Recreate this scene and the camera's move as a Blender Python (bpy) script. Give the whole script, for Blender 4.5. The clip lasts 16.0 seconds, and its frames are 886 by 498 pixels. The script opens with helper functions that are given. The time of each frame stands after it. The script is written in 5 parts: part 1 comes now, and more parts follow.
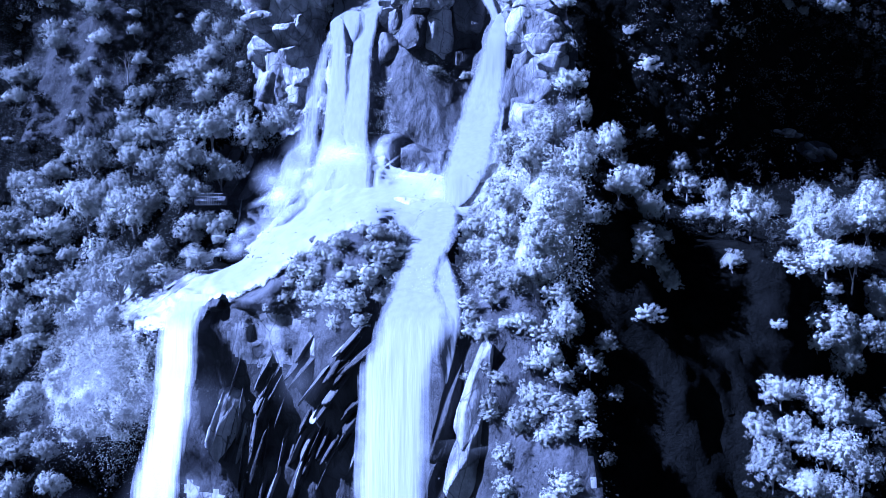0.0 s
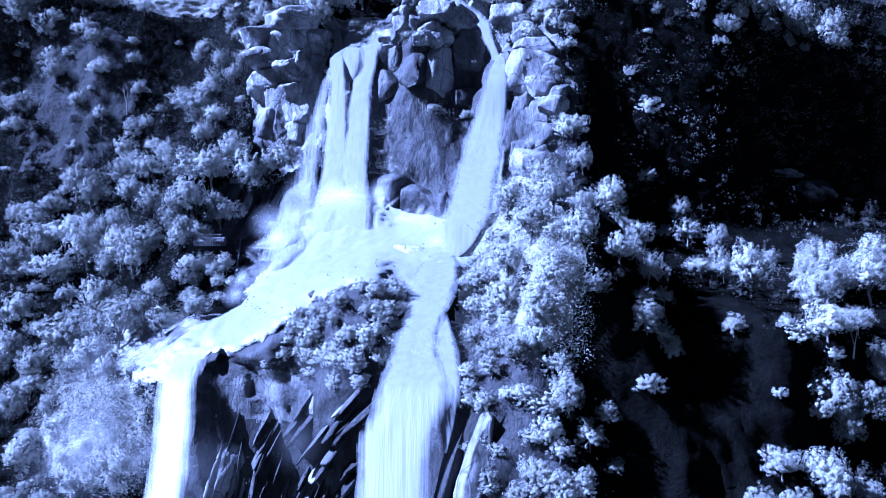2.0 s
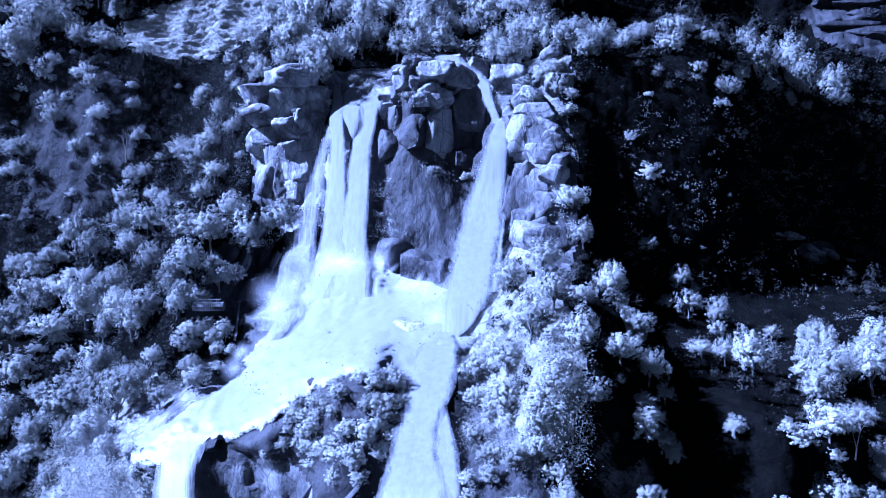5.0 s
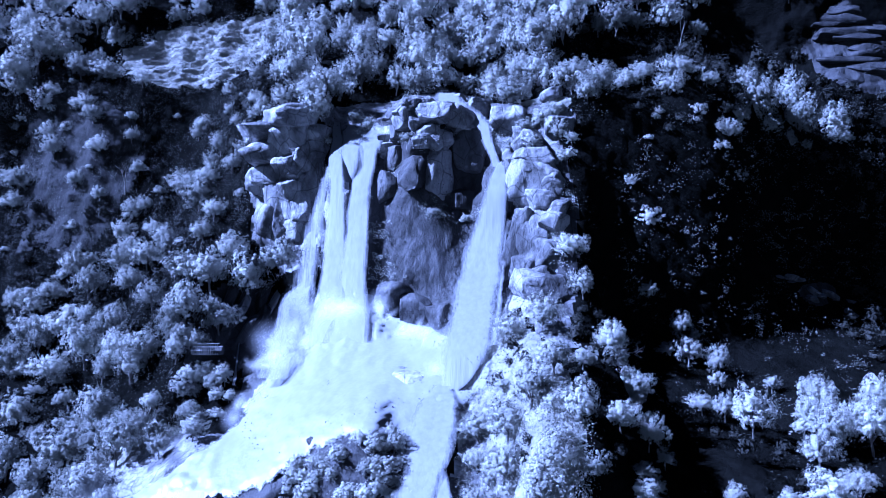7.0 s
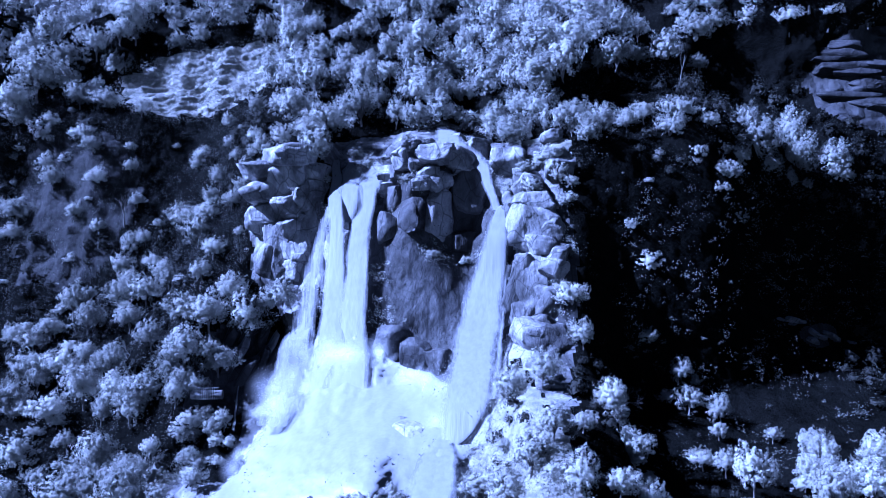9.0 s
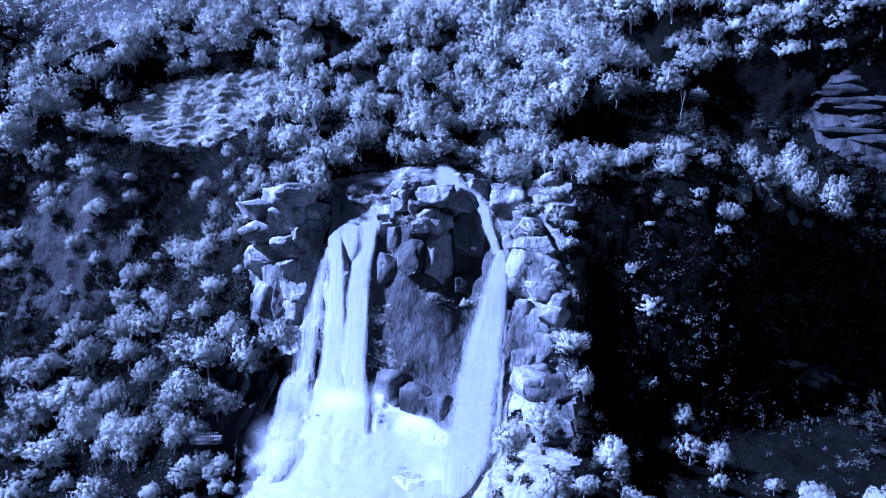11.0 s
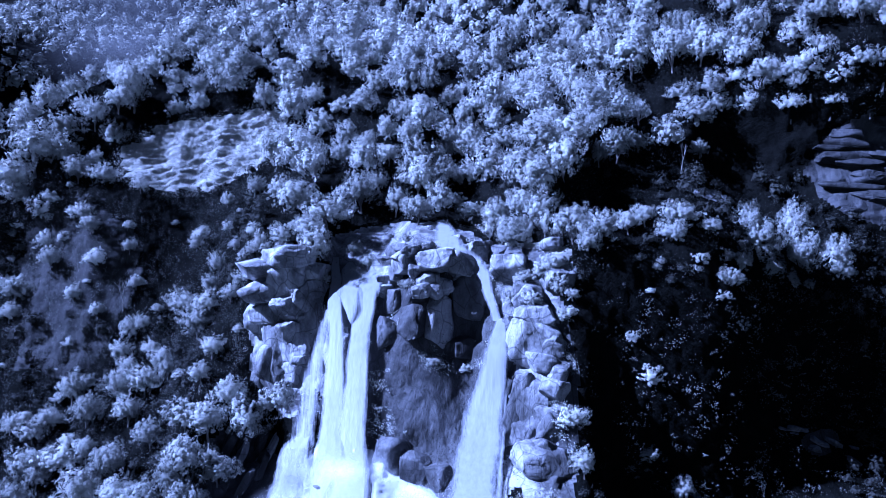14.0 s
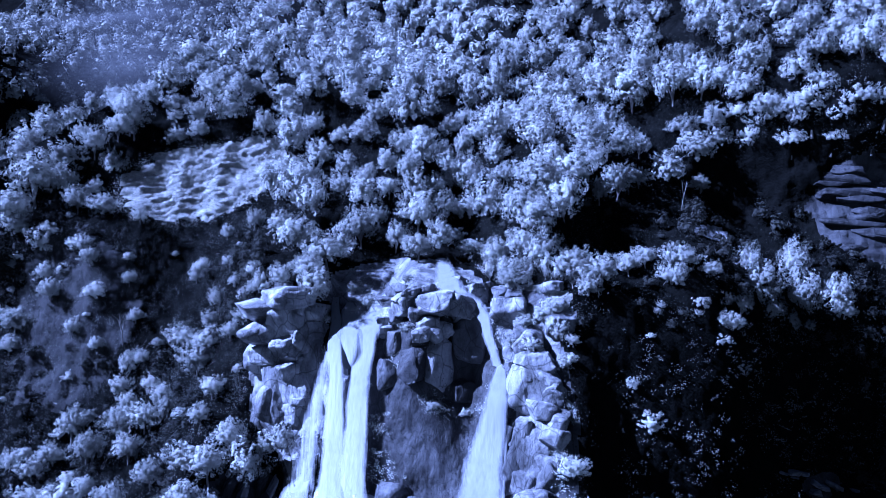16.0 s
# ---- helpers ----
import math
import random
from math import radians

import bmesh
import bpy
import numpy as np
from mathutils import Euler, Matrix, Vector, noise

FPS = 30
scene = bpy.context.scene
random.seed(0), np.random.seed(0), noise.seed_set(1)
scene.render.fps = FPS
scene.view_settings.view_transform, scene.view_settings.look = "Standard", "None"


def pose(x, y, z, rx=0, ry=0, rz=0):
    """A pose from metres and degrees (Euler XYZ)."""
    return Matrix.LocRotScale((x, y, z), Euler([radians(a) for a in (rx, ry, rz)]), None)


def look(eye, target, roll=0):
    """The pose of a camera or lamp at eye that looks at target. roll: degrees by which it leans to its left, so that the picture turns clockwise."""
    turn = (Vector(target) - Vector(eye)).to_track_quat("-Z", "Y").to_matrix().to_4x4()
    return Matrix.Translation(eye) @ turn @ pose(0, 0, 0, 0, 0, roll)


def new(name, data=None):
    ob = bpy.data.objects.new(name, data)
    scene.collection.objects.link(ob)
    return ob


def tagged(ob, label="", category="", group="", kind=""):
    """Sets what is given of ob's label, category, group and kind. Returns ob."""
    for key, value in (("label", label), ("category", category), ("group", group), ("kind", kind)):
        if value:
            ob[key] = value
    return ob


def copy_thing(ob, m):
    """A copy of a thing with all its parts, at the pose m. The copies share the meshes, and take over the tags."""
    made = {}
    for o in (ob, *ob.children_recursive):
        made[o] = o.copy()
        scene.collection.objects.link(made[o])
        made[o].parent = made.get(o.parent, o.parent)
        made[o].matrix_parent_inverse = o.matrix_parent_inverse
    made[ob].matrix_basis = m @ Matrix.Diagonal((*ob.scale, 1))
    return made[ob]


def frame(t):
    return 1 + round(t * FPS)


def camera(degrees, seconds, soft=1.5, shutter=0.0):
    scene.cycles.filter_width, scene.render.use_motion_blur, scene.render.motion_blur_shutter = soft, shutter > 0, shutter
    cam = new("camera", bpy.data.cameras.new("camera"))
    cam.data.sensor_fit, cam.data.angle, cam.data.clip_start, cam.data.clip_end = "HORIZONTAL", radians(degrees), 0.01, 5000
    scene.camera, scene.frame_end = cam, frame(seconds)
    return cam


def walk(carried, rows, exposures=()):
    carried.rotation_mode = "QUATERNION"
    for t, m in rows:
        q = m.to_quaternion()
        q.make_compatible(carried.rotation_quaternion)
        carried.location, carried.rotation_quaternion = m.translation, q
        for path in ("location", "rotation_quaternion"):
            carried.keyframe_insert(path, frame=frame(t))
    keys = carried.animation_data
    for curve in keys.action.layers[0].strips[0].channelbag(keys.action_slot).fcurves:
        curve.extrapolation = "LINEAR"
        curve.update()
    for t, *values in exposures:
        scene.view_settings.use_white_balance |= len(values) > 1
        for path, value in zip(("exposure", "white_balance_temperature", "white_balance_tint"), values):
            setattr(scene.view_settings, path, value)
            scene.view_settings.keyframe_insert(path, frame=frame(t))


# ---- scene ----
cam = camera(61.8, 16.0, 0.8)
METRES, EYE, TILT, LEAN, TURN = 60.0, 30.0, 2.5, 0.0, 0.0
ROWS = [
    (0.0, 0.0, 0.0, 0.0, 0.0, -0.0, -0.0),
    (0.5, 0.0, 0.002, 0.0278, -0.01, -0.0, -0.02),
    (1.0, -0.0003, 0.0038, 0.0571, -0.02, -0.02, -0.06),
    (1.5, -0.0004, 0.0061, 0.0868, -0.04, -0.03, -0.08),
    (2.0, -0.0004, 0.008, 0.1175, -0.03, -0.06, -0.09),
    (2.5, -0.0008, 0.0094, 0.1487, -0.04, -0.09, -0.09),
    (3.0, -0.001, 0.0111, 0.1797, -0.04, -0.11, -0.11),
    (3.5, -0.0009, 0.0125, 0.2107, -0.03, -0.14, -0.11),
    (4.0, -0.0007, 0.0139, 0.2419, -0.03, -0.16, -0.12),
    (6.5, 0.0006, 0.0214, 0.3978, -0.01, -0.27, -0.15),
    (7.0, 0.0004, 0.0224, 0.4286, -0.03, -0.26, -0.15),
    (7.5, 0.0003, 0.0236, 0.4602, -0.03, -0.29, -0.15),
    (8.0, -0.0002, 0.025, 0.491, -0.05, -0.3, -0.15),
    (8.5, 0.0002, 0.0271, 0.522, -0.03, -0.32, -0.13),
    (9.0, 0.0001, 0.0284, 0.5534, -0.04, -0.34, -0.12),
    (9.5, -0.0002, 0.03, 0.5849, -0.05, -0.37, -0.12),
    (12.0, -0.0009, 0.0366, 0.7426, -0.05, -0.44, -0.1),
    (12.5, -0.0008, 0.0379, 0.7745, -0.04, -0.46, -0.09),
    (13.0, -0.0008, 0.0393, 0.8061, -0.04, -0.46, -0.09),
    (13.5, -0.0005, 0.0409, 0.838, -0.03, -0.47, -0.09),
    (14.0, -0.0004, 0.0426, 0.87, -0.04, -0.49, -0.08),
    (14.5, -0.0002, 0.044, 0.902, -0.04, -0.5, -0.08),
    (15.0, -0.0002, 0.0455, 0.9342, -0.04, -0.52, -0.09),
    (15.5, -0.0004, 0.047, 0.9664, -0.03, -0.55, -0.09),
    (16.0, -0.0001, 0.0485, 0.9987, -0.02, -0.57, -0.08),
]
EXPOSURES = [(0.0, 2.24, 3860, 36), (4.0, 2.18, 3860, 36), (7.0, 2.05, 3850, 36), (9.5, 1.98, 3850, 37), (12.5, 2.0, 3870, 37), (16.0, 1.99, 3870, 37)]
walk(cam, [(t, pose(0, 0, EYE, TILT, LEAN, TURN) @ pose(METRES * x, METRES * y, METRES * z, 90 + pitch, roll, yaw)) for t, x, y, z, yaw, pitch, roll in ROWS], EXPOSURES)


# ---- sky, sun ----
SUN_FROM = Vector((-0.735, -0.115, 0.64)).normalized()
sun = new("sun", bpy.data.lights.new("sun", "SUN"))
sun.data.energy, sun.data.angle, sun.data.color = 5.0, radians(0.6), (1.0, 0.97, 0.93)
sun.matrix_world = look(SUN_FROM * 300, (0, 0, 0))
world = bpy.data.worlds.new("sky")
scene.world = world
world.use_nodes = True
sky = world.node_tree.nodes.new("ShaderNodeTexSky")
sky.sky_type, sky.sun_disc = "NISHITA", False
sky.sun_elevation = math.asin(SUN_FROM.z)
sky.sun_rotation = math.atan2(SUN_FROM.x, SUN_FROM.y)
world.node_tree.links.new(sky.outputs[0], world.node_tree.nodes["Background"].inputs[0])
world.node_tree.nodes["Background"].inputs[1].default_value = 0.0016


# ---- materials ----
def material(name, rough=0.8, spec=0.3):
    m = bpy.data.materials.new(name)
    m.use_nodes = True
    b = m.node_tree.nodes["Principled BSDF"]
    b.inputs["Roughness"].default_value = rough
    b.inputs["Specular IOR Level"].default_value = spec
    return m, m.node_tree, b


def add(nt, kind, **values):
    n = nt.nodes.new(kind)
    for k, v in values.items():
        n.inputs[k.replace("_", " ")].default_value = v
    return n


def ramp(nt, source, *stops):
    r = nt.nodes.new("ShaderNodeValToRGB")
    e = r.color_ramp.elements
    while len(e) < len(stops):
        e.new(0.5)
    for el, (p, c) in zip(e, stops):
        el.position, el.color = p, (*c, 1)
    nt.links.new(source, r.inputs[0])
    return r.outputs[0]


def mix(nt, kind, fac, a, b):
    n = nt.nodes.new("ShaderNodeMix")
    n.data_type, n.blend_type = "RGBA", kind
    for sock, v in ((n.inputs[0], fac), (n.inputs[6], a), (n.inputs[7], b)):
        if isinstance(v, (int, float)):
            sock.default_value = v
        elif isinstance(v, tuple):
            sock.default_value = (*v, 1)
        else:
            nt.links.new(v, sock)
    return n.outputs[2]


def coords(nt, scale):
    tc = nt.nodes.new("ShaderNodeNewGeometry")
    mp = nt.nodes.new("ShaderNodeMapping")
    mp.inputs["Scale"].default_value = scale
    nt.links.new(tc.outputs["Position"], mp.inputs[0])
    return mp.outputs[0]


def noise_tex(nt, scale, detail=6.0, rough=0.6):
    n = nt.nodes.new("ShaderNodeTexNoise")
    n.inputs["Scale"].default_value, n.inputs["Detail"].default_value, n.inputs["Roughness"].default_value = 1.0, detail, rough
    nt.links.new(coords(nt, scale), n.inputs["Vector"])
    return n.outputs[0]


def bump(nt, b, height, strength, dist):
    n = nt.nodes.new("ShaderNodeBump")
    n.inputs["Strength"].default_value, n.inputs["Distance"].default_value = strength, dist
    nt.links.new(height, n.inputs["Height"])
    nt.links.new(n.outputs[0], b.inputs["Normal"])


def rock_material(name, low, high, rough, spec):
    m, nt, b = material(name, rough, spec)
    broad = ramp(nt, noise_tex(nt, (0.16, 0.16, 0.11), 7, 0.6), (0.40, low), (0.56, high))
    streak = ramp(nt, noise_tex(nt, (0.8, 0.8, 0.06), 5, 0.6), (0.38, (0.4, 0.4, 0.4)), (0.55, (1, 1, 1)))
    grain = ramp(nt, noise_tex(nt, (2.3, 2.3, 2.3), 7, 0.7), (0.3, (0.6, 0.6, 0.6)), (0.7, (1.15, 1.15, 1.15)))
    c = mix(nt, "MULTIPLY", 0.7, mix(nt, "MULTIPLY", 0.6, broad, streak), grain)
    v = nt.nodes.new("ShaderNodeTexVoronoi")
    v.feature = "DISTANCE_TO_EDGE"
    v.inputs["Scale"].default_value = 1.0
    warp = nt.nodes.new("ShaderNodeTexNoise")
    warp.inputs["Scale"].default_value = 0.5
    at = coords(nt, (0.34, 0.34, 0.2))
    nt.links.new(at, warp.inputs["Vector"])
    nt.links.new(mix(nt, "LINEAR_LIGHT", 0.5, at, warp.outputs["Color"]), v.inputs["Vector"])
    crack = ramp(nt, v.outputs["Distance"], (0.0, (0.15, 0.15, 0.15)), (0.035, (1, 1, 1)))
    c = mix(nt, "MULTIPLY", 0.7, c, crack)
    nt.links.new(c, b.inputs["Base Color"])
    bump(nt, b, noise_tex(nt, (0.8, 0.8, 0.45), 10, 0.66), 0.85, 0.55)
    return m


def leaf_material(name, low, high):
    m, nt, b = material(name, 0.75, 0.08)
    g = nt.nodes.new("ShaderNodeNewGeometry")
    o = nt.nodes.new("ShaderNodeObjectInfo")
    mean = nt.nodes.new("ShaderNodeMath")
    mean.operation = "MULTIPLY_ADD"
    nt.links.new(g.outputs["Random Per Island"], mean.inputs[0])
    mean.inputs[1].default_value = 0.25
    patch = nt.nodes.new("ShaderNodeMath")
    patch.operation, patch.inputs[1].default_value, patch.inputs[2].default_value = "MULTIPLY_ADD", 1.8, -0.7
    nt.links.new(noise_tex(nt, (0.11, 0.11, 0.11), 2, 0.5), patch.inputs[0])
    half = nt.nodes.new("ShaderNodeMath")
    half.operation = "MULTIPLY_ADD"
    half.inputs[1].default_value = 0.35
    nt.links.new(o.outputs["Random"], half.inputs[0])
    nt.links.new(patch.outputs[0], half.inputs[2])
    nt.links.new(half.outputs[0], mean.inputs[2])
    c = ramp(nt, mean.outputs[0], (0.1, low), (0.9, high))
    nt.links.new(c, b.inputs["Base Color"])
    t = nt.nodes.new("ShaderNodeBsdfTranslucent")
    nt.links.new(c, t.inputs[0])
    s = nt.nodes.new("ShaderNodeMixShader")
    s.inputs[0].default_value = 0.14
    nt.links.new(b.outputs[0], s.inputs[1])
    nt.links.new(t.outputs[0], s.inputs[2])
    nt.links.new(s.outputs[0], nt.nodes["Material Output"].inputs[0])
    return m


ROCK = rock_material("rock", (0.055, 0.055, 0.057), (0.23, 0.23, 0.235), 0.75, 0.35)
# Wet rock by the falls, near black so it also paints shaded walls.
WET_SHADE = rock_material("wet_shade_rock", (0.006, 0.006, 0.0064), (0.032, 0.032, 0.034), 0.6, 0.25)
# Pale outcrop rock; on the brow this lighter tone stands for sunlight.
PALE = rock_material("pale_sunlit_rock", (0.07, 0.07, 0.072), (0.3, 0.3, 0.305), 0.6, 0.35)
DAMP = rock_material("damp_rock", (0.016, 0.016, 0.017), (0.075, 0.075, 0.078), 0.6, 0.3)
# Earthy rock, darkened further: shading over the bank is put into the colour.
BANK = rock_material("earthy_shade_bank_rock", (0.005, 0.005, 0.0048), (0.024, 0.024, 0.023), 0.9, 0.15)
LEAF = leaf_material("leaves", (0.15, 0.154, 0.14), (0.38, 0.386, 0.355))
LEAF_PALE = leaf_material("pale_leaves", (0.18, 0.184, 0.17), (0.42, 0.426, 0.395))
# Darkened leaf copies: the shade on undergrowth, scrub and bank is in their colour.
UNDER_SHADE = leaf_material("shade_undergrowth_leaves", (0.008, 0.0085, 0.0075), (0.036, 0.037, 0.032))
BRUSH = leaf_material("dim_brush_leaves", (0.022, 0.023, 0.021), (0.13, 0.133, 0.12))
GRASSY = leaf_material("dry_grass", (0.09, 0.092, 0.08), (0.21, 0.21, 0.185))

# Far darker than soil: shade under and between trees is put into the colour.
SHADE_SOIL, nt, b = material("mossy_shade_soil", 1.0, 0.0)
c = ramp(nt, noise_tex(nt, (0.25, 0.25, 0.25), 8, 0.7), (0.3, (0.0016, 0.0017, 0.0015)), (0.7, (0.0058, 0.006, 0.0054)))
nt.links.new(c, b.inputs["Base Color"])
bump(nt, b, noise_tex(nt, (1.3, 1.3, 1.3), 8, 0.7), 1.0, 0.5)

MEADOW, nt, b = material("meadow", 0.95, 0.1)
c = ramp(nt, noise_tex(nt, (0.35, 0.35, 0.5), 8, 0.7), (0.3, (0.1, 0.102, 0.09)), (0.7, (0.32, 0.32, 0.29)))
nt.links.new(c, b.inputs["Base Color"])
bump(nt, b, noise_tex(nt, (1.6, 1.6, 1.6), 8, 0.7), 1.0, 0.5)

BARK, nt, b = material("bark", 0.9, 0.2)
nt.links.new(ramp(nt, noise_tex(nt, (3, 3, 0.6), 5), (0.3, (0.06, 0.057, 0.052)), (0.7, (0.17, 0.165, 0.155))), b.inputs["Base Color"])

WATER, nt, b = material("white_water", 0.5, 0.4)
nt.links.new(ramp(nt, noise_tex(nt, (1.5, 1.5, 0.12), 5, 0.6), (0.25, (0.125, 0.128, 0.131)), (0.6, (0.145, 0.149, 0.152))), b.inputs["Base Color"])
b.inputs["Subsurface Weight"].default_value = 0.0
bump(nt, b, noise_tex(nt, (2.2, 2.2, 0.6), 5, 0.6), 0.16, 0.3)
# Shading normals leaned sunward, so the foam reads evenly lit on every side.
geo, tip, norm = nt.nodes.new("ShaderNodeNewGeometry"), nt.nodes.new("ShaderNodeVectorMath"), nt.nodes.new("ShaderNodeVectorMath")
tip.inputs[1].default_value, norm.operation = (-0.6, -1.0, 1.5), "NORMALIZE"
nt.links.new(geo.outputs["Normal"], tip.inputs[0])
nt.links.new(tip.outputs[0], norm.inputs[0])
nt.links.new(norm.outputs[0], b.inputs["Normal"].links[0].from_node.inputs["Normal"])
uvn, sep, edge = nt.nodes.new("ShaderNodeUVMap"), nt.nodes.new("ShaderNodeSeparateXYZ"), nt.nodes.new("ShaderNodeMath")
uvn.uv_map, edge.operation = "cover", "ADD"
nt.links.new(uvn.outputs[0], sep.inputs[0])
nt.links.new(sep.outputs[0], edge.inputs[0])
lace = nt.nodes.new("ShaderNodeMath")
lace.operation, lace.inputs[1].default_value, lace.inputs[2].default_value = "MULTIPLY_ADD", 0.9, -0.45
nt.links.new(noise_tex(nt, (0.9, 0.9, 1.4), 5, 0.65), lace.inputs[0])
nt.links.new(lace.outputs[0], edge.inputs[1])
gone, thin = nt.nodes.new("ShaderNodeBsdfTransparent"), nt.nodes.new("ShaderNodeMixShader")
nt.links.new(ramp(nt, edge.outputs[0], (0.5, (0, 0, 0)), (0.72, (1, 1, 1))), thin.inputs[0])
nt.links.new(gone.outputs[0], thin.inputs[1])
nt.links.new(b.outputs[0], thin.inputs[2])
nt.links.new(thin.outputs[0], nt.nodes["Material Output"].inputs[0])

SPRAY, nt, b = material("spray", 0.6, 0.3)
b.inputs["Base Color"].default_value = (0.5, 0.51, 0.52, 1)
tr = nt.nodes.new("ShaderNodeBsdfTransparent")
s = nt.nodes.new("ShaderNodeMixShader")
s.inputs[0].default_value = 0.55
nt.links.new(tr.outputs[0], s.inputs[1])
dif = nt.nodes.new("ShaderNodeBsdfDiffuse")
dif.inputs[0].default_value = (0.5, 0.51, 0.52, 1)
tl = nt.nodes.new("ShaderNodeBsdfTranslucent")
tl.inputs[0].default_value = (0.5, 0.51, 0.52, 1)
s2 = nt.nodes.new("ShaderNodeMixShader")
s2.inputs[0].default_value = 0.5
nt.links.new(dif.outputs[0], s2.inputs[1])
nt.links.new(tl.outputs[0], s2.inputs[2])
nt.links.new(s2.outputs[0], s.inputs[2])
nt.links.new(s.outputs[0], nt.nodes["Material Output"].inputs[0])

RAILING, nt, b = material("weathered_rail_wood", 0.8, 0.3)
nt.links.new(ramp(nt, noise_tex(nt, (4, 4, 4), 4), (0.3, (0.2, 0.2, 0.2)), (0.7, (0.36, 0.36, 0.36))), b.inputs["Base Color"])

VALLEY, nt, b = material("valley_grass", 0.95, 0.1)
nt.links.new(ramp(nt, noise_tex(nt, (0.05, 0.05, 0.05), 8), (0.3, (0.04, 0.045, 0.035)), (0.7, (0.1, 0.105, 0.085))), b.inputs["Base Color"])


# ---- mesh helpers ----
def mesh(name, verts, faces, *mats):
    me = bpy.data.meshes.new(name)
    me.from_pydata([tuple(v) for v in verts], [], [tuple(f) for f in faces])
    for m in mats:
        me.materials.append(m)
    return me


def loose(name, verts, mat):
    """A mesh of loose pieces: verts holds the corners of each, three or four, in order."""
    verts = np.asarray(verts, np.float32)
    n, k = verts.shape[:2]
    me = bpy.data.meshes.new(name)
    me.vertices.add(k * n)
    me.vertices.foreach_set("co", verts.ravel())
    me.loops.add(k * n)
    me.loops.foreach_set("vertex_index", np.arange(k * n, dtype=np.int32))
    me.polygons.add(n)
    me.polygons.foreach_set("loop_start", np.arange(0, k * n, k, dtype=np.int32))
    me.materials.append(mat)
    me.update(calc_edges=True)
    return me


def part(name, me, parent, label=""):
    ob = new(name, me)
    ob.parent = parent
    if label:
        tagged(ob, label)
    return ob


def joined(meshes):
    """Verts and faces of several (verts, faces) pieces in one."""
    vs, fs = [], []
    for v, f in meshes:
        k = len(vs)
        vs += list(v)
        fs += [tuple(i + k for i in q) for q in f]
    return vs, fs


def tube(points, radii, sides=6):
    vs, fs = [], []
    pts = [Vector(p) for p in points]
    for i, (p, r) in enumerate(zip(pts, radii)):
        d = (pts[min(i + 1, len(pts) - 1)] - pts[max(i - 1, 0)]).normalized()
        a = d.orthogonal().normalized()
        b2 = d.cross(a)
        for k in range(sides):
            t = 2 * math.pi * k / sides
            vs.append(p + (a * math.cos(t) + b2 * math.sin(t)) * r)
    for i in range(len(pts) - 1):
        for k in range(sides):
            k2 = (k + 1) % sides
            fs.append((i * sides + k, i * sides + k2, (i + 1) * sides + k2, (i + 1) * sides + k))
    fs.append(tuple(range(sides - 1, -1, -1)))
    fs.append(tuple((len(pts) - 1) * sides + k for k in range(sides)))
    return vs, fs


# ---- the mountainside: cross-sections from the foot to the crest ----
STATIONS = []


def section(x, *rows):
    """A cross-section at x: pairs of height and distance, foot, lower wall, its brow, the ledge, the upper wall, its brow, the slope above, the crest."""
    STATIONS.append((x, rows))


section(-170, (-22, 80), (0, 100), (24, 135), (34, 145), (45, 158), (57, 170), (70, 182), (82, 190), (92, 198), (99, 204), (106, 210), (112, 218), (104, 240), (40, 300))
section(-122, (-22, 76), (0, 98), (24, 127.8), (34, 139.8), (45, 151.9), (57, 164.1), (70, 173.9), (82, 181), (95, 182.8), (105, 185), (113, 192.3), (120, 204.4), (113, 223.3), (60, 288))
section(-98, (-22, 75), (0, 98.7), (24, 129), (34, 140.1), (45, 153.1), (57, 162.7), (70, 171.3), (82, 177.2), (97, 177.2), (110, 188.7), (122, 191.2), (133, 202.9), (130, 224.7), (95, 290.1))
section(-78, (-22, 78.1), (0, 100.6), (24, 131.3), (34, 135.7), (44, 148.8), (57, 159), (69, 164), (80, 168.4), (97, 175.3), (110, 189.3), (124, 202.2), (144, 220.6), (160, 245), (205, 340))
section(-60, (-22, 80.3), (0, 101.5), (20, 116.6), (30, 126.7), (38, 132.7), (46, 141.4), (58, 156), (74, 163.9), (96, 181.6), (110, 187.7), (124, 196.8), (140, 208.8), (175, 277.6), (290, 480))
section(-42, (-22, 86.8), (0, 103.6), (22, 101.8), (27, 108.7), (34, 119), (43, 125.5), (58, 134), (76, 148.3), (93, 156.9), (108, 180.3), (124, 196), (140, 214), (180, 299.8), (290, 490))
section(-33, (-22, 84.7), (0, 99.1), (22, 96), (27, 98.5), (34, 116.3), (43.5, 129.4), (56.9, 138.1), (74.9, 139.8), (86, 139.4), (101.6, 167.1), (118.7, 186.1), (135.2, 192.7), (181.1, 301.9), (290, 490))
section(-25, (-22, 82.6), (0, 95), (22, 93.7), (27, 94), (34, 106.3), (44, 127.8), (56, 133), (74, 137.5), (84.6, 138.5), (96, 150.8), (114, 181.5), (131, 190), (182, 305.5), (290, 490))
section(-20, (-22, 82.8), (0, 93.9), (22, 92.6), (29, 91.6), (35.3, 99.5), (44.3, 124.5), (56.7, 131.8), (73.3, 134.2), (83.4, 141.8), (95, 156), (114, 175.1), (131, 190.4), (182, 308.3), (290, 490))
section(-10, (-22, 83), (0, 90.2), (22, 87), (33, 89.4), (38, 95.4), (45, 122.6), (58, 128), (72, 132), (83.2, 139.8), (95, 157), (114, 169.2), (131, 193), (182, 312.3), (290, 490))
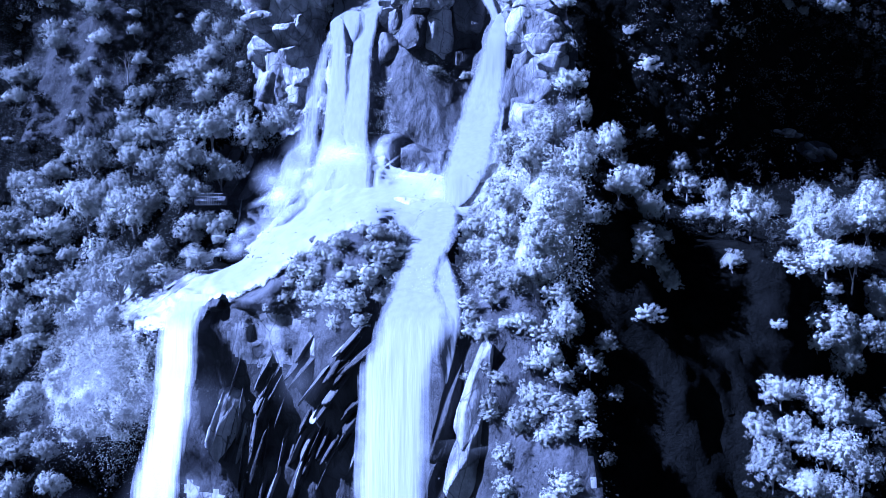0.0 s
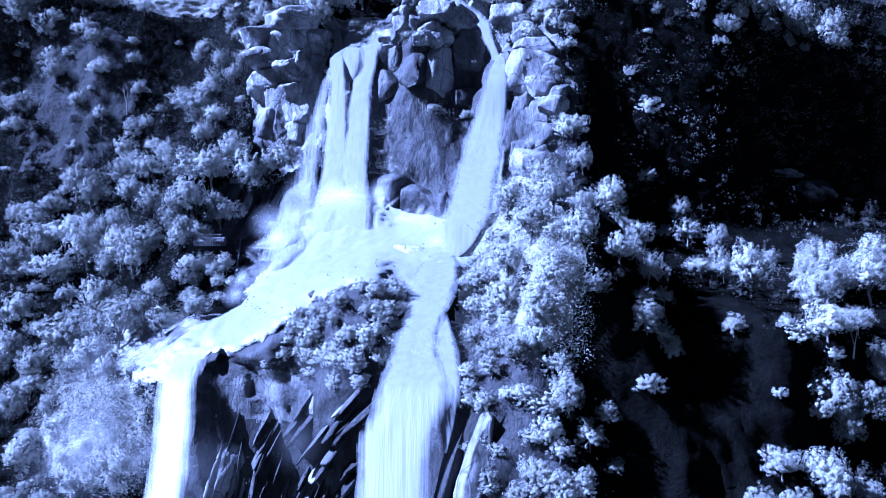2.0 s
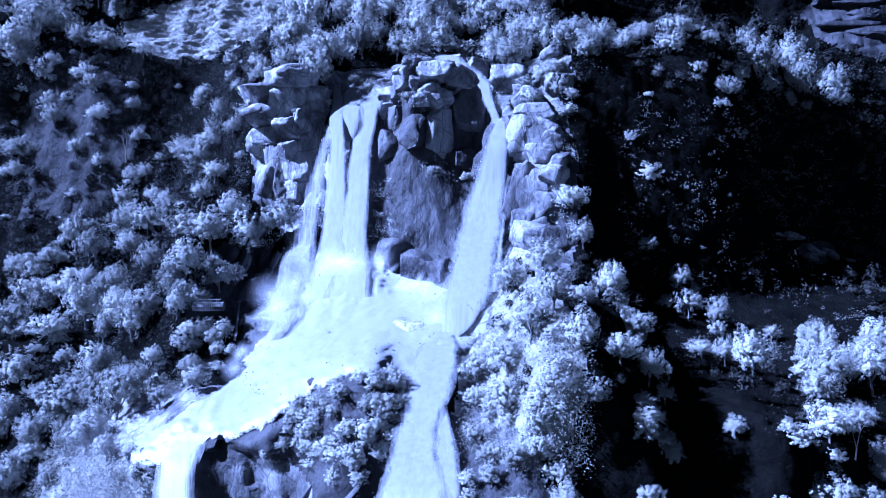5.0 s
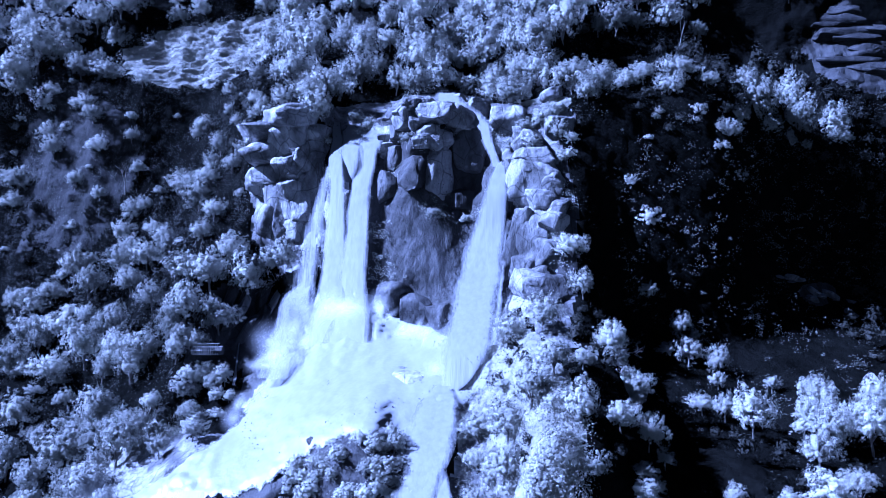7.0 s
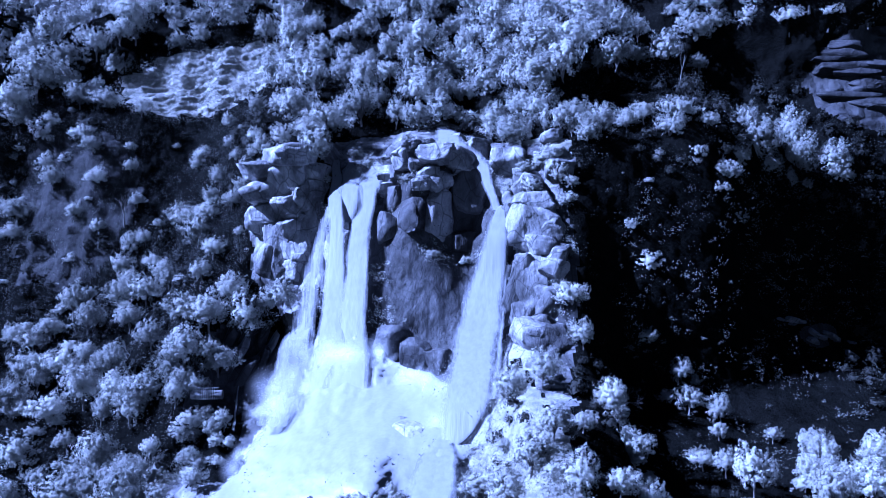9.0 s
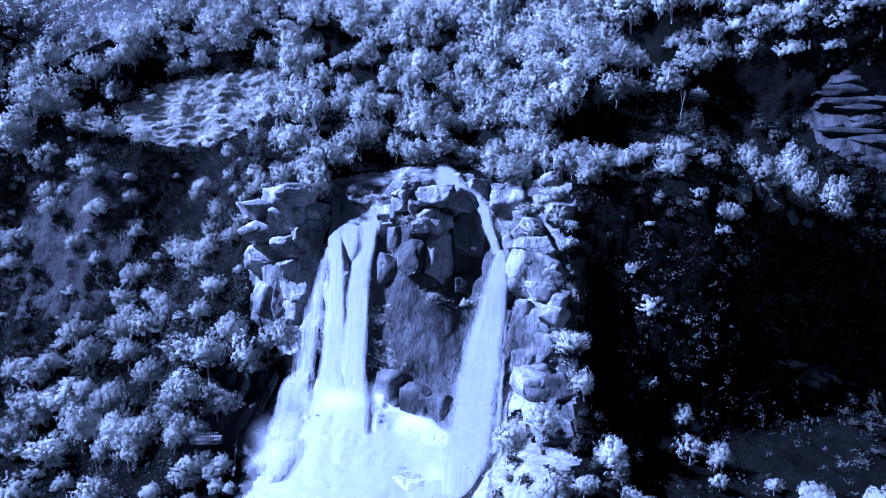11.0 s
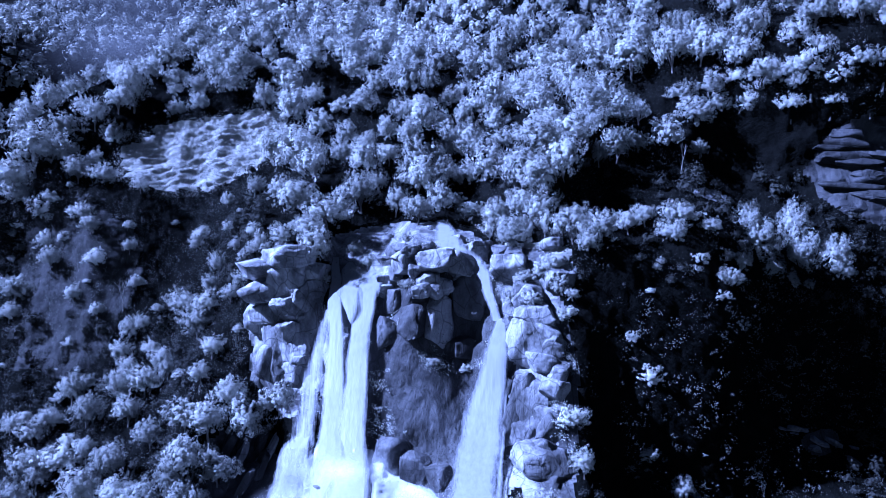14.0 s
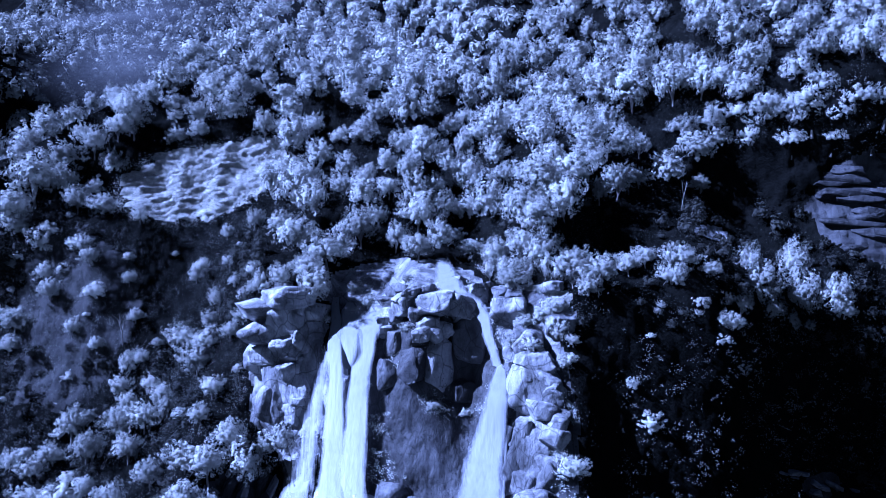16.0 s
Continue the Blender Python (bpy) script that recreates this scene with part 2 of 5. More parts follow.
section(-5, (-22, 81), (0, 84.5), (23.2, 85.5), (32.2, 91), (38.8, 100.2), (45.4, 121.8), (58, 126.6), (72, 129.5), (85.6, 132.4), (95.2, 155), (113.2, 169.8), (131, 194.6), (182, 309.1), (290, 486.2))
section(3, (-22, 74.6), (0, 73.2), (25, 76.1), (31, 88.8), (40, 103), (46, 114.5), (58, 127), (72, 131), (86, 133.7), (94, 155), (112, 179), (131, 196.1), (182, 302.2), (290, 480))
section(13, (-22, 63.5), (0, 63.4), (28, 74.8), (38, 76.2), (44, 82.5), (50, 103.8), (58, 116.5), (70, 120.6), (84, 130.9), (94, 142.9), (110, 162.1), (131, 200.1), (178, 272.3), (290, 460))
section(21, (-22, 66), (0, 70), (26, 76), (36, 80), (43, 89), (50, 106), (58, 112.8), (70, 117.8), (85, 126), (93, 132.8), (110, 146.1), (131, 201.8), (172, 244.4), (290, 450))
section(27, (-22, 65), (0, 70), (24, 77.5), (34, 88), (39, 103), (46, 114.6), (58, 117), (71, 121), (87, 125.4), (92, 137.1), (110, 146.8), (133, 194.7), (168, 230.4), (290, 440))
section(35, (-22, 61.6), (0, 61.2), (17, 77), (30.5, 81), (36, 96), (46, 118), (58, 119.4), (71, 123.2), (84, 126.5), (92, 135.5), (110, 154.3), (135, 186.5), (165, 224.6), (290, 430))
section(45, (-22, 59.7), (0, 59.6), (18, 80), (31, 84.5), (35, 98), (46, 120), (58, 121.8), (69, 124.4), (80, 127), (91, 130.6), (108, 155.8), (132, 172.8), (155, 205.4), (290, 420))
section(52, (-22, 63.6), (0, 63.9), (18, 82.5), (31, 87), (35.9, 95.5), (46.5, 122.5), (56.6, 125), (67.6, 127.6), (77.7, 128.6), (89.6, 132.9), (106.1, 158.1), (129.7, 165.8), (152.7, 189.4), (290, 415.3))
section(60, (-22, 67.9), (0, 69.2), (22, 79), (30, 84), (37, 97), (47, 125), (55, 128.4), (66, 130.8), (75, 131.6), (88, 136.5), (104, 160), (127, 162), (150, 176.3), (290, 410))
section(74, (-22, 72), (0, 76.5), (22, 76.6), (31, 83.9), (39, 104.1), (49, 131), (57, 135.2), (67, 137), (75.5, 137.4), (89, 145), (107, 155.5), (129, 153), (151, 180.3), (290, 405))
section(90, (-22, 76), (0, 83.7), (22, 90.1), (32, 98.4), (42, 112.2), (51, 137), (59, 142), (69, 143), (77, 143), (91, 145), (110, 151), (131, 145), (152, 179.4), (290, 400))
section(170, (-22, 90), (0, 98), (22, 110), (32, 120), (42, 130), (52, 136), (62, 141), (74, 145), (88, 149), (98, 156), (112, 163), (134, 170), (152, 200), (290, 410))


def smooth_table(knots, values, at):
    """Monotone cubic through the values at the knots (first axis)."""
    knots, values, at = np.asarray(knots, float), np.asarray(values, float), np.asarray(at, float)
    h = np.diff(knots).reshape(-1, *([1] * (values.ndim - 1)))
    d = np.diff(values, axis=0) / h
    m = np.zeros_like(values)
    same = d[1:] * d[:-1] > 0
    m[1:-1] = np.where(same, 2 * d[1:] * d[:-1] / np.where(same, d[1:] + d[:-1], 1), 0)
    m[0], m[-1] = d[0], d[-1]
    i = np.clip(np.searchsorted(knots, at) - 1, 0, len(knots) - 2)
    hh = h[i]
    t = ((at - knots[i]).reshape(-1, *([1] * (values.ndim - 1)))) / hh
    return ((2 * t**3 - 3 * t**2 + 1) * values[i] + (t**3 - 2 * t**2 + t) * hh * m[i]
            + (-2 * t**3 + 3 * t**2) * values[i + 1] + (t**3 - t**2) * hh * m[i + 1])


COLS = np.concatenate([np.arange(-170, -75, 1.0), np.arange(-75, 100, 0.5), np.arange(100, 171, 2.0)])
UPS = np.concatenate([np.arange(0, 1, 0.1), np.arange(1, 3, 0.026), np.arange(3, 5, 0.03), np.arange(5, 8, 0.025), np.arange(8, 11, 0.032), np.arange(11, 13.001, 0.06)])
table = np.array([rows for _, rows in STATIONS], float)
across = smooth_table([x for x, _ in STATIONS], table, COLS)
grid = np.transpose(smooth_table(np.arange(table.shape[1]), np.transpose(across, (1, 0, 2)), UPS), (1, 0, 2))


def soft(v, lo, hi):
    t = min(1, max(0, (v - lo) / (hi - lo)))
    return t * t * (3 - 2 * t)


def oval(x, z, cx, cz, rx, rz):
    """About 1 inside an oval patch of the face, 0 outside."""
    return 1 - soft(math.hypot((x - cx) / rx, (z - cz) / rz), 0.75, 1.2)


def bareness(x, z):
    """How bare the rock is at a place on the face."""
    return max(oval(x, z, -29, 72, 8, 16), oval(x, z, -8, 87, 16, 6), oval(x, z, 14, 82, 8, 5), oval(x, z, -4, 66, 20, 22), oval(x, z, 15, 66, 6, 20), oval(x, z, -12, 10, 26, 24),
               oval(x, z, -15, 40, 20, 9), oval(x, z, -34, 27, 14, 5), oval(x, z, 4, 15, 8, 20), 0.6 * oval(x, z, 66, 53, 5, 2.4), oval(x, z, 89, 103, 13, 12),
               0.6 * oval(x, z, 54, 98, 5, 2), oval(x, z, -37, 47, 8, 8))


def meadowness(x, z):
    return max(oval(x, z, -64, 113, 20, 11), oval(x, z, -51, 119, 11, 8))


def facet(p, sx, sz, seed, lean):
    """Fractured rock: each block has a step of its own and a tilted face."""
    q = Vector((p.x * sx + seed, p.y * sx, p.z * sz)) + 0.35 * noise.noise_vector(p * sx * 0.8)
    dist, cells = noise.voronoi(q)[:2]
    mine = min(1, 0.5 + (dist[1] - dist[0]) / 0.36)
    step = face = 0
    for cell, share in ((cells[0], mine), (cells[1], 1 - mine)):
        tilt = noise.noise_vector(cell * 5.1 + Vector((seed, 0, 0)))
        step += share * noise.noise(cell * 7.3)
        face += share * lean * (q - cell).dot(tilt) / sx
    return step, face


def sparse(x, z):
    """Where scrub is left off: ground too steep, wet or mown, and parts kept black as shade."""
    return max(oval(x, z, 50, 64, 30, 20), oval(x, z, 45, 48, 24, 13), 0.9 * oval(x, z, 29, 64, 9, 20), max(0.95 * oval(x, z, -74, 86, 22, 18), 0.5 * oval(x, z, -56, 92, 24, 14)), 0.9 * oval(x, z, -84, 80, 24, 12), oval(x, z, 25.5, 18, 12, 27), oval(x, z, 40, 24, 11, 9), oval(x, z, 68, 110, 18, 11))


verts = []
for i, x in enumerate(COLS):
    for j in range(len(UPS)):
        z, y = grid[i, j]
        p = Vector((x, y, z))
        far = soft(y, 150, 260)
        bare = bareness(x, z)
        big = noise.fractal(p * 0.045, 0.9, 2.1, 4)
        fold = abs(noise.noise(Vector((x * 0.11 + 5, y * 0.05, z * 0.03)))) * 2 - 0.6
        fine = noise.fractal(Vector((x * 0.5, y * 0.5, z * 0.28)), 0.8, 2.2, 4)
        calm = 1 - 0.8 * oval(x, z, 50, 61, 36, 28)
        big, fold = calm * big, calm * fold + (1 - calm) * 0.1
        tuss = meadowness(x, z)
        push = 0.9 * tuss * noise.fractal(Vector((x * 0.1 + z * 0.1, 3, z * 1.0 - x * 0.28)), 0.7, 2.1, 4) + 2.0 * big * (1 + 1.5 * far - 0.5 * bare) - (1.4 - 0.7 * bare) * fold + (0.45 - 0.33 * bare + 0.12 * oval(x, z, -72, 86, 34, 20)) * (0.35 + 0.65 * calm) * fine
        if bare > 0.02:
            s1, f1 = facet(p, 0.13, 0.085, 3.0, 0.75)
            s2, f2 = facet(p, 0.42, 0.26, 9.0, 0.7)
            rough = bare * (1 - 0.7 * oval(x, z, -84, 82, 24, 14)) * (1 - 0.7 * oval(x, z, 50, 64, 34, 24)) * (1 - 0.55 * soft(34 - z, 0, 6)) * (1 - 0.4 * soft(z, 82, 86))
            rough *= (1 - 0.78 * oval(x, z, -3, 61, 12, 17)) * (1 - 0.85 * oval(x, z, -18, 41, 24, 9))
            push += rough * (1.5 * s1 + f1 + 0.45 * s2 + f2)
        strata = oval(x, z, 90, 105, 20, 15)
        if strata > 0:
            layer = (z + 1.5 * noise.noise(Vector((x * 0.06, 4, z * 0.05)))) * 0.42
            push += strata * (0.5 * noise.noise(Vector((3, x * 0.05, layer))) + 0.3 * (layer % 1.0) + 0.6 * noise.noise(Vector((x * 0.3, 8, z * 0.9))))
        verts.append((x, y - push, z + 0.3 * push * (1 - bare) + 0.2 * fine))
nj = len(UPS)
faces = [(i * nj + j, (i + 1) * nj + j, (i + 1) * nj + j + 1, i * nj + j + 1) for i in range(len(COLS) - 1) for j in range(nj - 1)]
cliff_mesh = mesh("mountainside", verts, faces, SHADE_SOIL, ROCK, WET_SHADE, MEADOW, BANK)
slots = []
for q in faces:
    x, y, z = verts[q[0]]
    n = 0.35 * noise.noise(Vector((x, y, z)) * 0.3)
    if bareness(x, z) + n > 0.5:
        # Wet near the falls; over the layered and right walls it paints shade.
        damp_shade = max(oval(x, z, -3, 65, 15, 22), oval(x, z, -14, 17, 29, 19), oval(x, z, 5, 13, 8, 18), oval(x, z, 88, 105, 18, 16), oval(x, z, -37, 46, 10, 12), oval(x, z, -40, 12, 8, 14), oval(x, z, -70, 86, 36, 20), oval(x, z, 50, 64, 34, 24))
        damp_shade -= oval(x, z, -22, 22.4, 6.5, 3.4)
        slots.append(2 if damp_shade + 1.3 * n > 0.5 else 1)
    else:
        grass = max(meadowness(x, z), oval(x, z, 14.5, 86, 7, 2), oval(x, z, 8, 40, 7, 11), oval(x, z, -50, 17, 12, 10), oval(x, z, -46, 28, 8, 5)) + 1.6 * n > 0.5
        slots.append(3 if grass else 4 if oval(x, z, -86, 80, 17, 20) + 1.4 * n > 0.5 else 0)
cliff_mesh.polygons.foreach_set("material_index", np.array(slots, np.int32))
cliff_mesh.polygons.foreach_set("use_smooth", np.ones(len(faces), bool))
cliff = tagged(new("ground", cliff_mesh), "steep mountainside of fractured grey rock, moss and soil", "cliff", kind="structure")
from mathutils.bvhtree import BVHTree
FACE = BVHTree.FromPolygons(verts, faces)


def on_face(x, z):
    """The place on the mountainside that stands at x and height z, seen straight on, and its normal."""
    hit = FACE.ray_cast(Vector((x, -50, z)), Vector((0, 1, 0)))
    return (hit[0], hit[1]) if hit[0] else (None, None)


# valley floor behind and below, out to the horizon
vs, fs = [], []
N = 40
for i in range(N + 1):
    for j in range(N + 1):
        x, y = -2400 + 4800 * i / N, -2400 + 4800 * j / N
        vs.append((x, y, -20 + 1.0 * noise.noise(Vector((x, y, 0)) * 0.004)))
fs = [(i * (N + 1) + j, (i + 1) * (N + 1) + j, (i + 1) * (N + 1) + j + 1, i * (N + 1) + j + 1) for i in range(N) for j in range(N)]
tagged(new("valley_floor", mesh("valley_floor", vs, fs, VALLEY)), "broad green valley floor below the cliff", "ground", kind="structure")

# far mountain beyond the ridge
vs, fs = [], []
NX, NZ = 60, 50
for i in range(NX + 1):
    for j in range(NZ + 1):
        x, z = -700 + 1100 * i / NX, -22 + 560 * j / NZ
        y = 355 + 0.95 * max(0, z - 60) + 0.05 * z + (1.5 - 1.4 * soft(z, 190, 290)) * max(-120, x + 235) + 30 * noise.fractal(Vector((x, z, 3)) * 0.008, 0.9, 2, 4)
        vs.append((x, y, z))
fs = [(i * (NZ + 1) + j, (i + 1) * (NZ + 1) + j, (i + 1) * (NZ + 1) + j + 1, i * (NZ + 1) + j + 1) for i in range(NX) for j in range(NZ)]
far_mesh = mesh("far_mountain", vs, fs, SHADE_SOIL)
tagged(new("far_mountain", far_mesh), "distant wooded mountain slope behind the ridge", "mountain", kind="structure")
FAR = BVHTree.FromPolygons(vs, fs)


# ---- plants ----
def unit(v):
    return v / np.maximum(1e-6, np.linalg.norm(v, axis=1, keepdims=True))


def leaves(centres, normals, size, rng, slim=0.55):
    """Three corners for each pointed leaf; size: one for all, or one for each."""
    n = len(centres)
    t = unit(np.cross(normals, rng.normal(size=(n, 3))))
    b2 = np.cross(normals, t)
    s = (size * rng.uniform(0.6, 1.35, n))[:, None]
    q = np.empty((n, 3, 3))
    q[:, 0] = centres + t * s * 1.15
    q[:, 1], q[:, 2] = centres - t * s * 0.7 + b2 * s * slim, centres - t * s * 0.7 - b2 * s * slim
    return q


def crown_leaves(seed, count, size, tall=1.0, lobes=24, flat=0.0):
    """Leaves of a crown one metre wide whose middle stands 0.42 over its root: a dome of leafy sprigs of uneven reach, open underneath, with dark gaps between."""
    rng = np.random.default_rng(seed)
    k = np.arange(lobes) + 0.5
    up, turn = 1 - 1.3 * k / lobes, k * 2.399963
    flatn = np.sqrt(np.maximum(0, 1 - up**2))
    d = unit(np.stack([flatn * np.cos(turn), flatn * np.sin(turn), up], 1) + 0.3 * rng.normal(size=(lobes, 3)))
    swell = unit(rng.normal(size=(7, 3)) + np.array([0, 0, 0.35]))
    bulge = np.max(np.clip(d @ swell.T, 0, 1)**7, axis=1, keepdims=True)
    reach = 0.24 + 0.19 * bulge + rng.uniform(-0.06, 0.07, (lobes, 1))
    c = d * reach * np.array([1.04, 1.04, 0.95])
    axis = unit(d + np.array([0, 0, 0.5]) + 0.35 * rng.normal(size=(lobes, 3)))
    long = rng.uniform(0.7, 1.35, lobes) * 0.46 / lobes**0.42
    pick = rng.choice(lobes, count, p=long**2 / np.sum(long**2))
    e = unit(rng.normal(size=(count, 3)) + 0.45 * d[pick] + np.array([0, 0, 0.2]))
    r = long[pick] * rng.uniform(0.4, 1.1, count)**0.6
    inner = rng.random(count) < 0.2
    along = np.sum(e * axis[pick], axis=1, keepdims=True) * axis[pick]
    pos = c[pick] + (0.68 * e + 0.8 * along) * r[:, None] * np.array([1, 1, 1 - flat])
    pos = np.where(inner[:, None], rng.uniform(0.45, 0.72, (count, 1)) * pos, pos) * np.array([1, 1, tall])
    nor = unit(0.5 * e + 0.9 * d[pick] + 0.16 * rng.normal(size=(count, 3)) + np.array([0, 0, 0.12]))
    pos[:, 2] += 0.42 * tall
    return leaves(pos, nor, size * np.where(inner, 2.0, 1.0), rng, 0.46), c * np.array([1, 1, tall]) + np.array([0, 0, 0.42 * tall])


def trunk_mesh(seed, tips, thick):
    rng = random.Random(seed)
    fork = Vector((rng.uniform(-0.04, 0.04), rng.uniform(-0.04, 0.04), 0.2))
    pieces = [tube([(0, 0, -0.22), (0.01, 0, 0.05), fork * 0.7, fork], [thick * 1.5, thick * 1.1, thick * 0.9, thick * 0.75])]
    for tip in tips:
        tip = Vector(tip)
        mid = fork.lerp(tip, 0.5) + Vector((rng.uniform(-0.05, 0.05), rng.uniform(-0.05, 0.05), -0.03))
        pieces.append(tube([fork * 0.97, mid, tip], [thick * 0.55, thick * 0.33, thick * 0.1], 5))
    return mesh("trunk", *joined(pieces), BARK)


def plant(kind, seed, count, size, mat, label, category, **shape):
    root = new(kind)
    q, lobes = crown_leaves(seed, count, size, **shape)
    part("crown", loose("crown", q, mat), root)
    part("trunk", trunk_mesh(seed, lobes[:9], 0.022), root)
    return tagged(root, label, category)


PLANTS = {}
for k in range(4):
    PLANTS["tree", k] = plant("tree", 10 + k, 4000, 0.0203, LEAF, "leafy broadleaf tree rooted on the steep mountainside", "tree", tall=(1.0, 1.15, 0.9, 1.3)[k], lobes=(150, 170, 135, 160)[k])
for k in range(4):
    PLANTS["shrub", k] = plant("shrub", 30 + k, 2300, 0.0258, (LEAF_PALE, LEAF)[k % 2], "low bushy shrub clinging to the rocky slope", "shrub", tall=(0.8, 0.95, 0.7, 1.05)[k], lobes=(80, 90, 74, 84)[k], flat=0.2)
for k in range(4):
    PLANTS["near_tree", k] = plant("tree", 60 + k, 5300, 0.0177, LEAF, "leafy broadleaf tree rooted on the rock spur", "tree", tall=(0.95, 1.1, 0.85, 1.2)[k], lobes=(190, 210, 170, 200)[k])
    PLANTS["near_shrub", k] = plant("shrub", 70 + k, 3500, 0.0209, (LEAF_PALE, LEAF)[k % 2], "bushy leafy shrub clinging to the rock", "shrub", tall=(0.8, 0.95, 0.7, 1.05)[k], lobes=(110, 124, 100, 116)[k], flat=0.15)
PLANTS["thin_tree", 0] = plant("slender_tree", 50, 700, 0.034, LEAF_PALE, "slender young tree with a thin open crown", "tree", tall=1.5, lobes=12)
PLANTED = []


def put_plant(kind, k, x, z, w, group):
    """Plants a crown w wide, with its middle about at height z over the place x of the face."""
    low = 0.47 * w
    p, n = on_face(x, z - low)
    if p is None:
        return
    turn = random.uniform(0, 360)
    sunk = 0.22 if x > 26 and 60 < p.z < 89 else 0.05
    m = Matrix.Translation(p + Vector((0, sunk * w, -0.02 * w))) @ pose(0, 0, 0, random.uniform(-4, 12), random.uniform(-7, 7), turn)
    src = PLANTS[kind, k]
    ob = copy_thing(src, m)
    s = w * random.uniform(0.86, 1.02)
    ob.scale = (s, s * random.uniform(0.9, 1.1), s * random.uniform(0.92, 1.1))
    tagged(ob, group=group)
    PLANTED.append((p.x, p.y, p.z, w))


def stand(x, y, z, w, group):
    """A tall tree that stands on the shelf at x, y and whose crown reaches up about to height z."""
    hit = FACE.ray_cast(Vector((x, y, 70)), Vector((0, 0, -1)))
    if hit[0] is None:
        return
    ob = copy_thing(PLANTS["near_tree", random.randrange(4)], Matrix.Translation(hit[0]) @ pose(0, 0, 0, random.uniform(-4, 6), random.uniform(-5, 5), random.uniform(0, 360)))
    tall = max(w, (z - hit[0].z + 1.2) / 0.85)
    ob.scale = (w, w, min(tall, 2 * w))
    tagged(ob, group=group)
    PLANTED.append((*hit[0], w))


def grove(group, rows, kind="tree", near=False):
    for x, z, w in rows:
        name = "shrub" if w < 4.6 and kind == "tree" else kind
        if near:
            name = "near_" + name
        put_plant(name, random.randrange(4) if name != "thin_tree" else 0, x, z, w, group)


grove("trees on the cliff beside the falls", [(-68.4, 69.6, 7.5), (-63.2, 67.6, 7.4), (-69.2, 65.7, 6.1), (-56.2, 77.5, 9.8), (-47.4, 77.7, 9.3), (-50.0, 73.6, 10.4), (-56.9, 91.5, 5.3), (-47.9, 84.6, 6.1), (-81.9, 94.7, 7.3), (-79.4, 86.8, 7.8), (-94.0, 90.8, 8.1), (-91.1, 86.0, 6.6), (-101.4, 79.8, 10.8), (-101.0, 74.1, 7.9), (-39.7, 82.1, 5.6), (-56.5, 63.1, 5.9), (-42.4, 78.9, 5.7), (-84.4, 96.8, 8.0), (-102.3, 102.6, 9.5), (-57.0, 90.0, 5.3), (-73.2, 104.2, 5.5)])
grove("thicket beside the falls", [(-81.2, 53.7, 8.2), (-78.3, 58.5, 10.8), (-72.4, 54.4, 8.1), (-67.3, 59.7, 9.4), (-61.5, 60.9, 9.4), (-63.0, 55.1, 8.0), (-83.9, 50.3, 7.0), (-90.1, 51.3, 7.1), (-74.5, 47.5, 11.1), (-80.7, 45.3, 9.9), (-79.4, 40.9, 9.4), (-64.9, 43.3, 10.3), (-70.4, 40.3, 9.2), (-61.9, 46.9, 8.5), (-45.5, 58.7, 10.1), (-41.0, 57.8, 10.9), (-44.1, 64.9, 6.3), (-35.9, 55.7, 11.2), (-33.0, 59.7, 8.4), (-38.3, 60.7, 8.2), (-29.3, 59.7, 7.2), (-43.8, 52.0, 10.7), (-38.6, 49.9, 10.8), (-55.4, 52.1, 7.6), (-51.2, 45.0, 10.8), (-57.3, 42.7, 9.0), (-46.5, 47.1, 6.7), (-44.4, 43.7, 5.6), (-41.3, 45.3, 5.7), (-53.5, 40.3, 7.7), (-65.4, 34.9, 4.9), (-75.3, 32.6, 9.0), (-69.3, 29.4, 6.8), (-62.0, 31.1, 8.6), (-56.8, 33.2, 8.5), (-61.9, 27.5, 10.1), (-50.5, 30.2, 9.5), (-67.1, 23.4, 8.4), (-52.7, 26.3, 9.2), (-47.3, 33.0, 5.3), (-42.5, 30.8, 5.1), (-40.8, 35.3, 6.3), (-37.3, 33.5, 5.1), (-38.1, 38.3, 4.6), (-41.2, 40.1, 5.6), (-75.1, 32.0, 10.1), (-74.4, 24.2, 8.8), (-61.4, 28.1, 8.5), (-57.5, 30.0, 6.6), (-51.8, 32.7, 5.6)])
grove("bushes at the foot of the falls", [(-68.9, 17.4, 7.2), (-66.5, 20.8, 7.3), (-60.8, 12.0, 7.4), (-59.2, 7.2, 7.1), (-55.1, 7.3, 5.5), (-53.1, 3.2, 6.1), (-58.3, 1.8, 6.1), (-60.7, 14.0, 5.0), (-58.1, 23.7, 6.2), (-51.6, 24.9, 5.0), (-59.8, 17.9, 4.3), (-53.1, 12.4, 3.2), (-43.3, 15.1, 3.1), (-46.7, 12.6, 2.7)], near=True)
grove("shrubs on the ledge", [(-12.4, 35.4, 4.1), (-9.8, 36.7, 3.4), (-6.6, 37.1, 3.2), (-5.1, 34.6, 2.8), (-8.2, 34.2, 4.0), (-10.9, 31.6, 4.0), (-15.3, 30.5, 4.1), (-12.1, 28.4, 4.0), (-8.7, 29.8, 3.9), (-16.8, 27.6, 3.5), (-9.4, 26.0, 3.3), (-12.8, 25.0, 3.0), (-19.7, 28.2, 2.8), (-6.9, 31.6, 3.3), (-14.7, 33.9, 2.7), (-5.6, 32.1, 2.7), (-21.9, 27.0, 2.1)], kind="shrub", near=True)
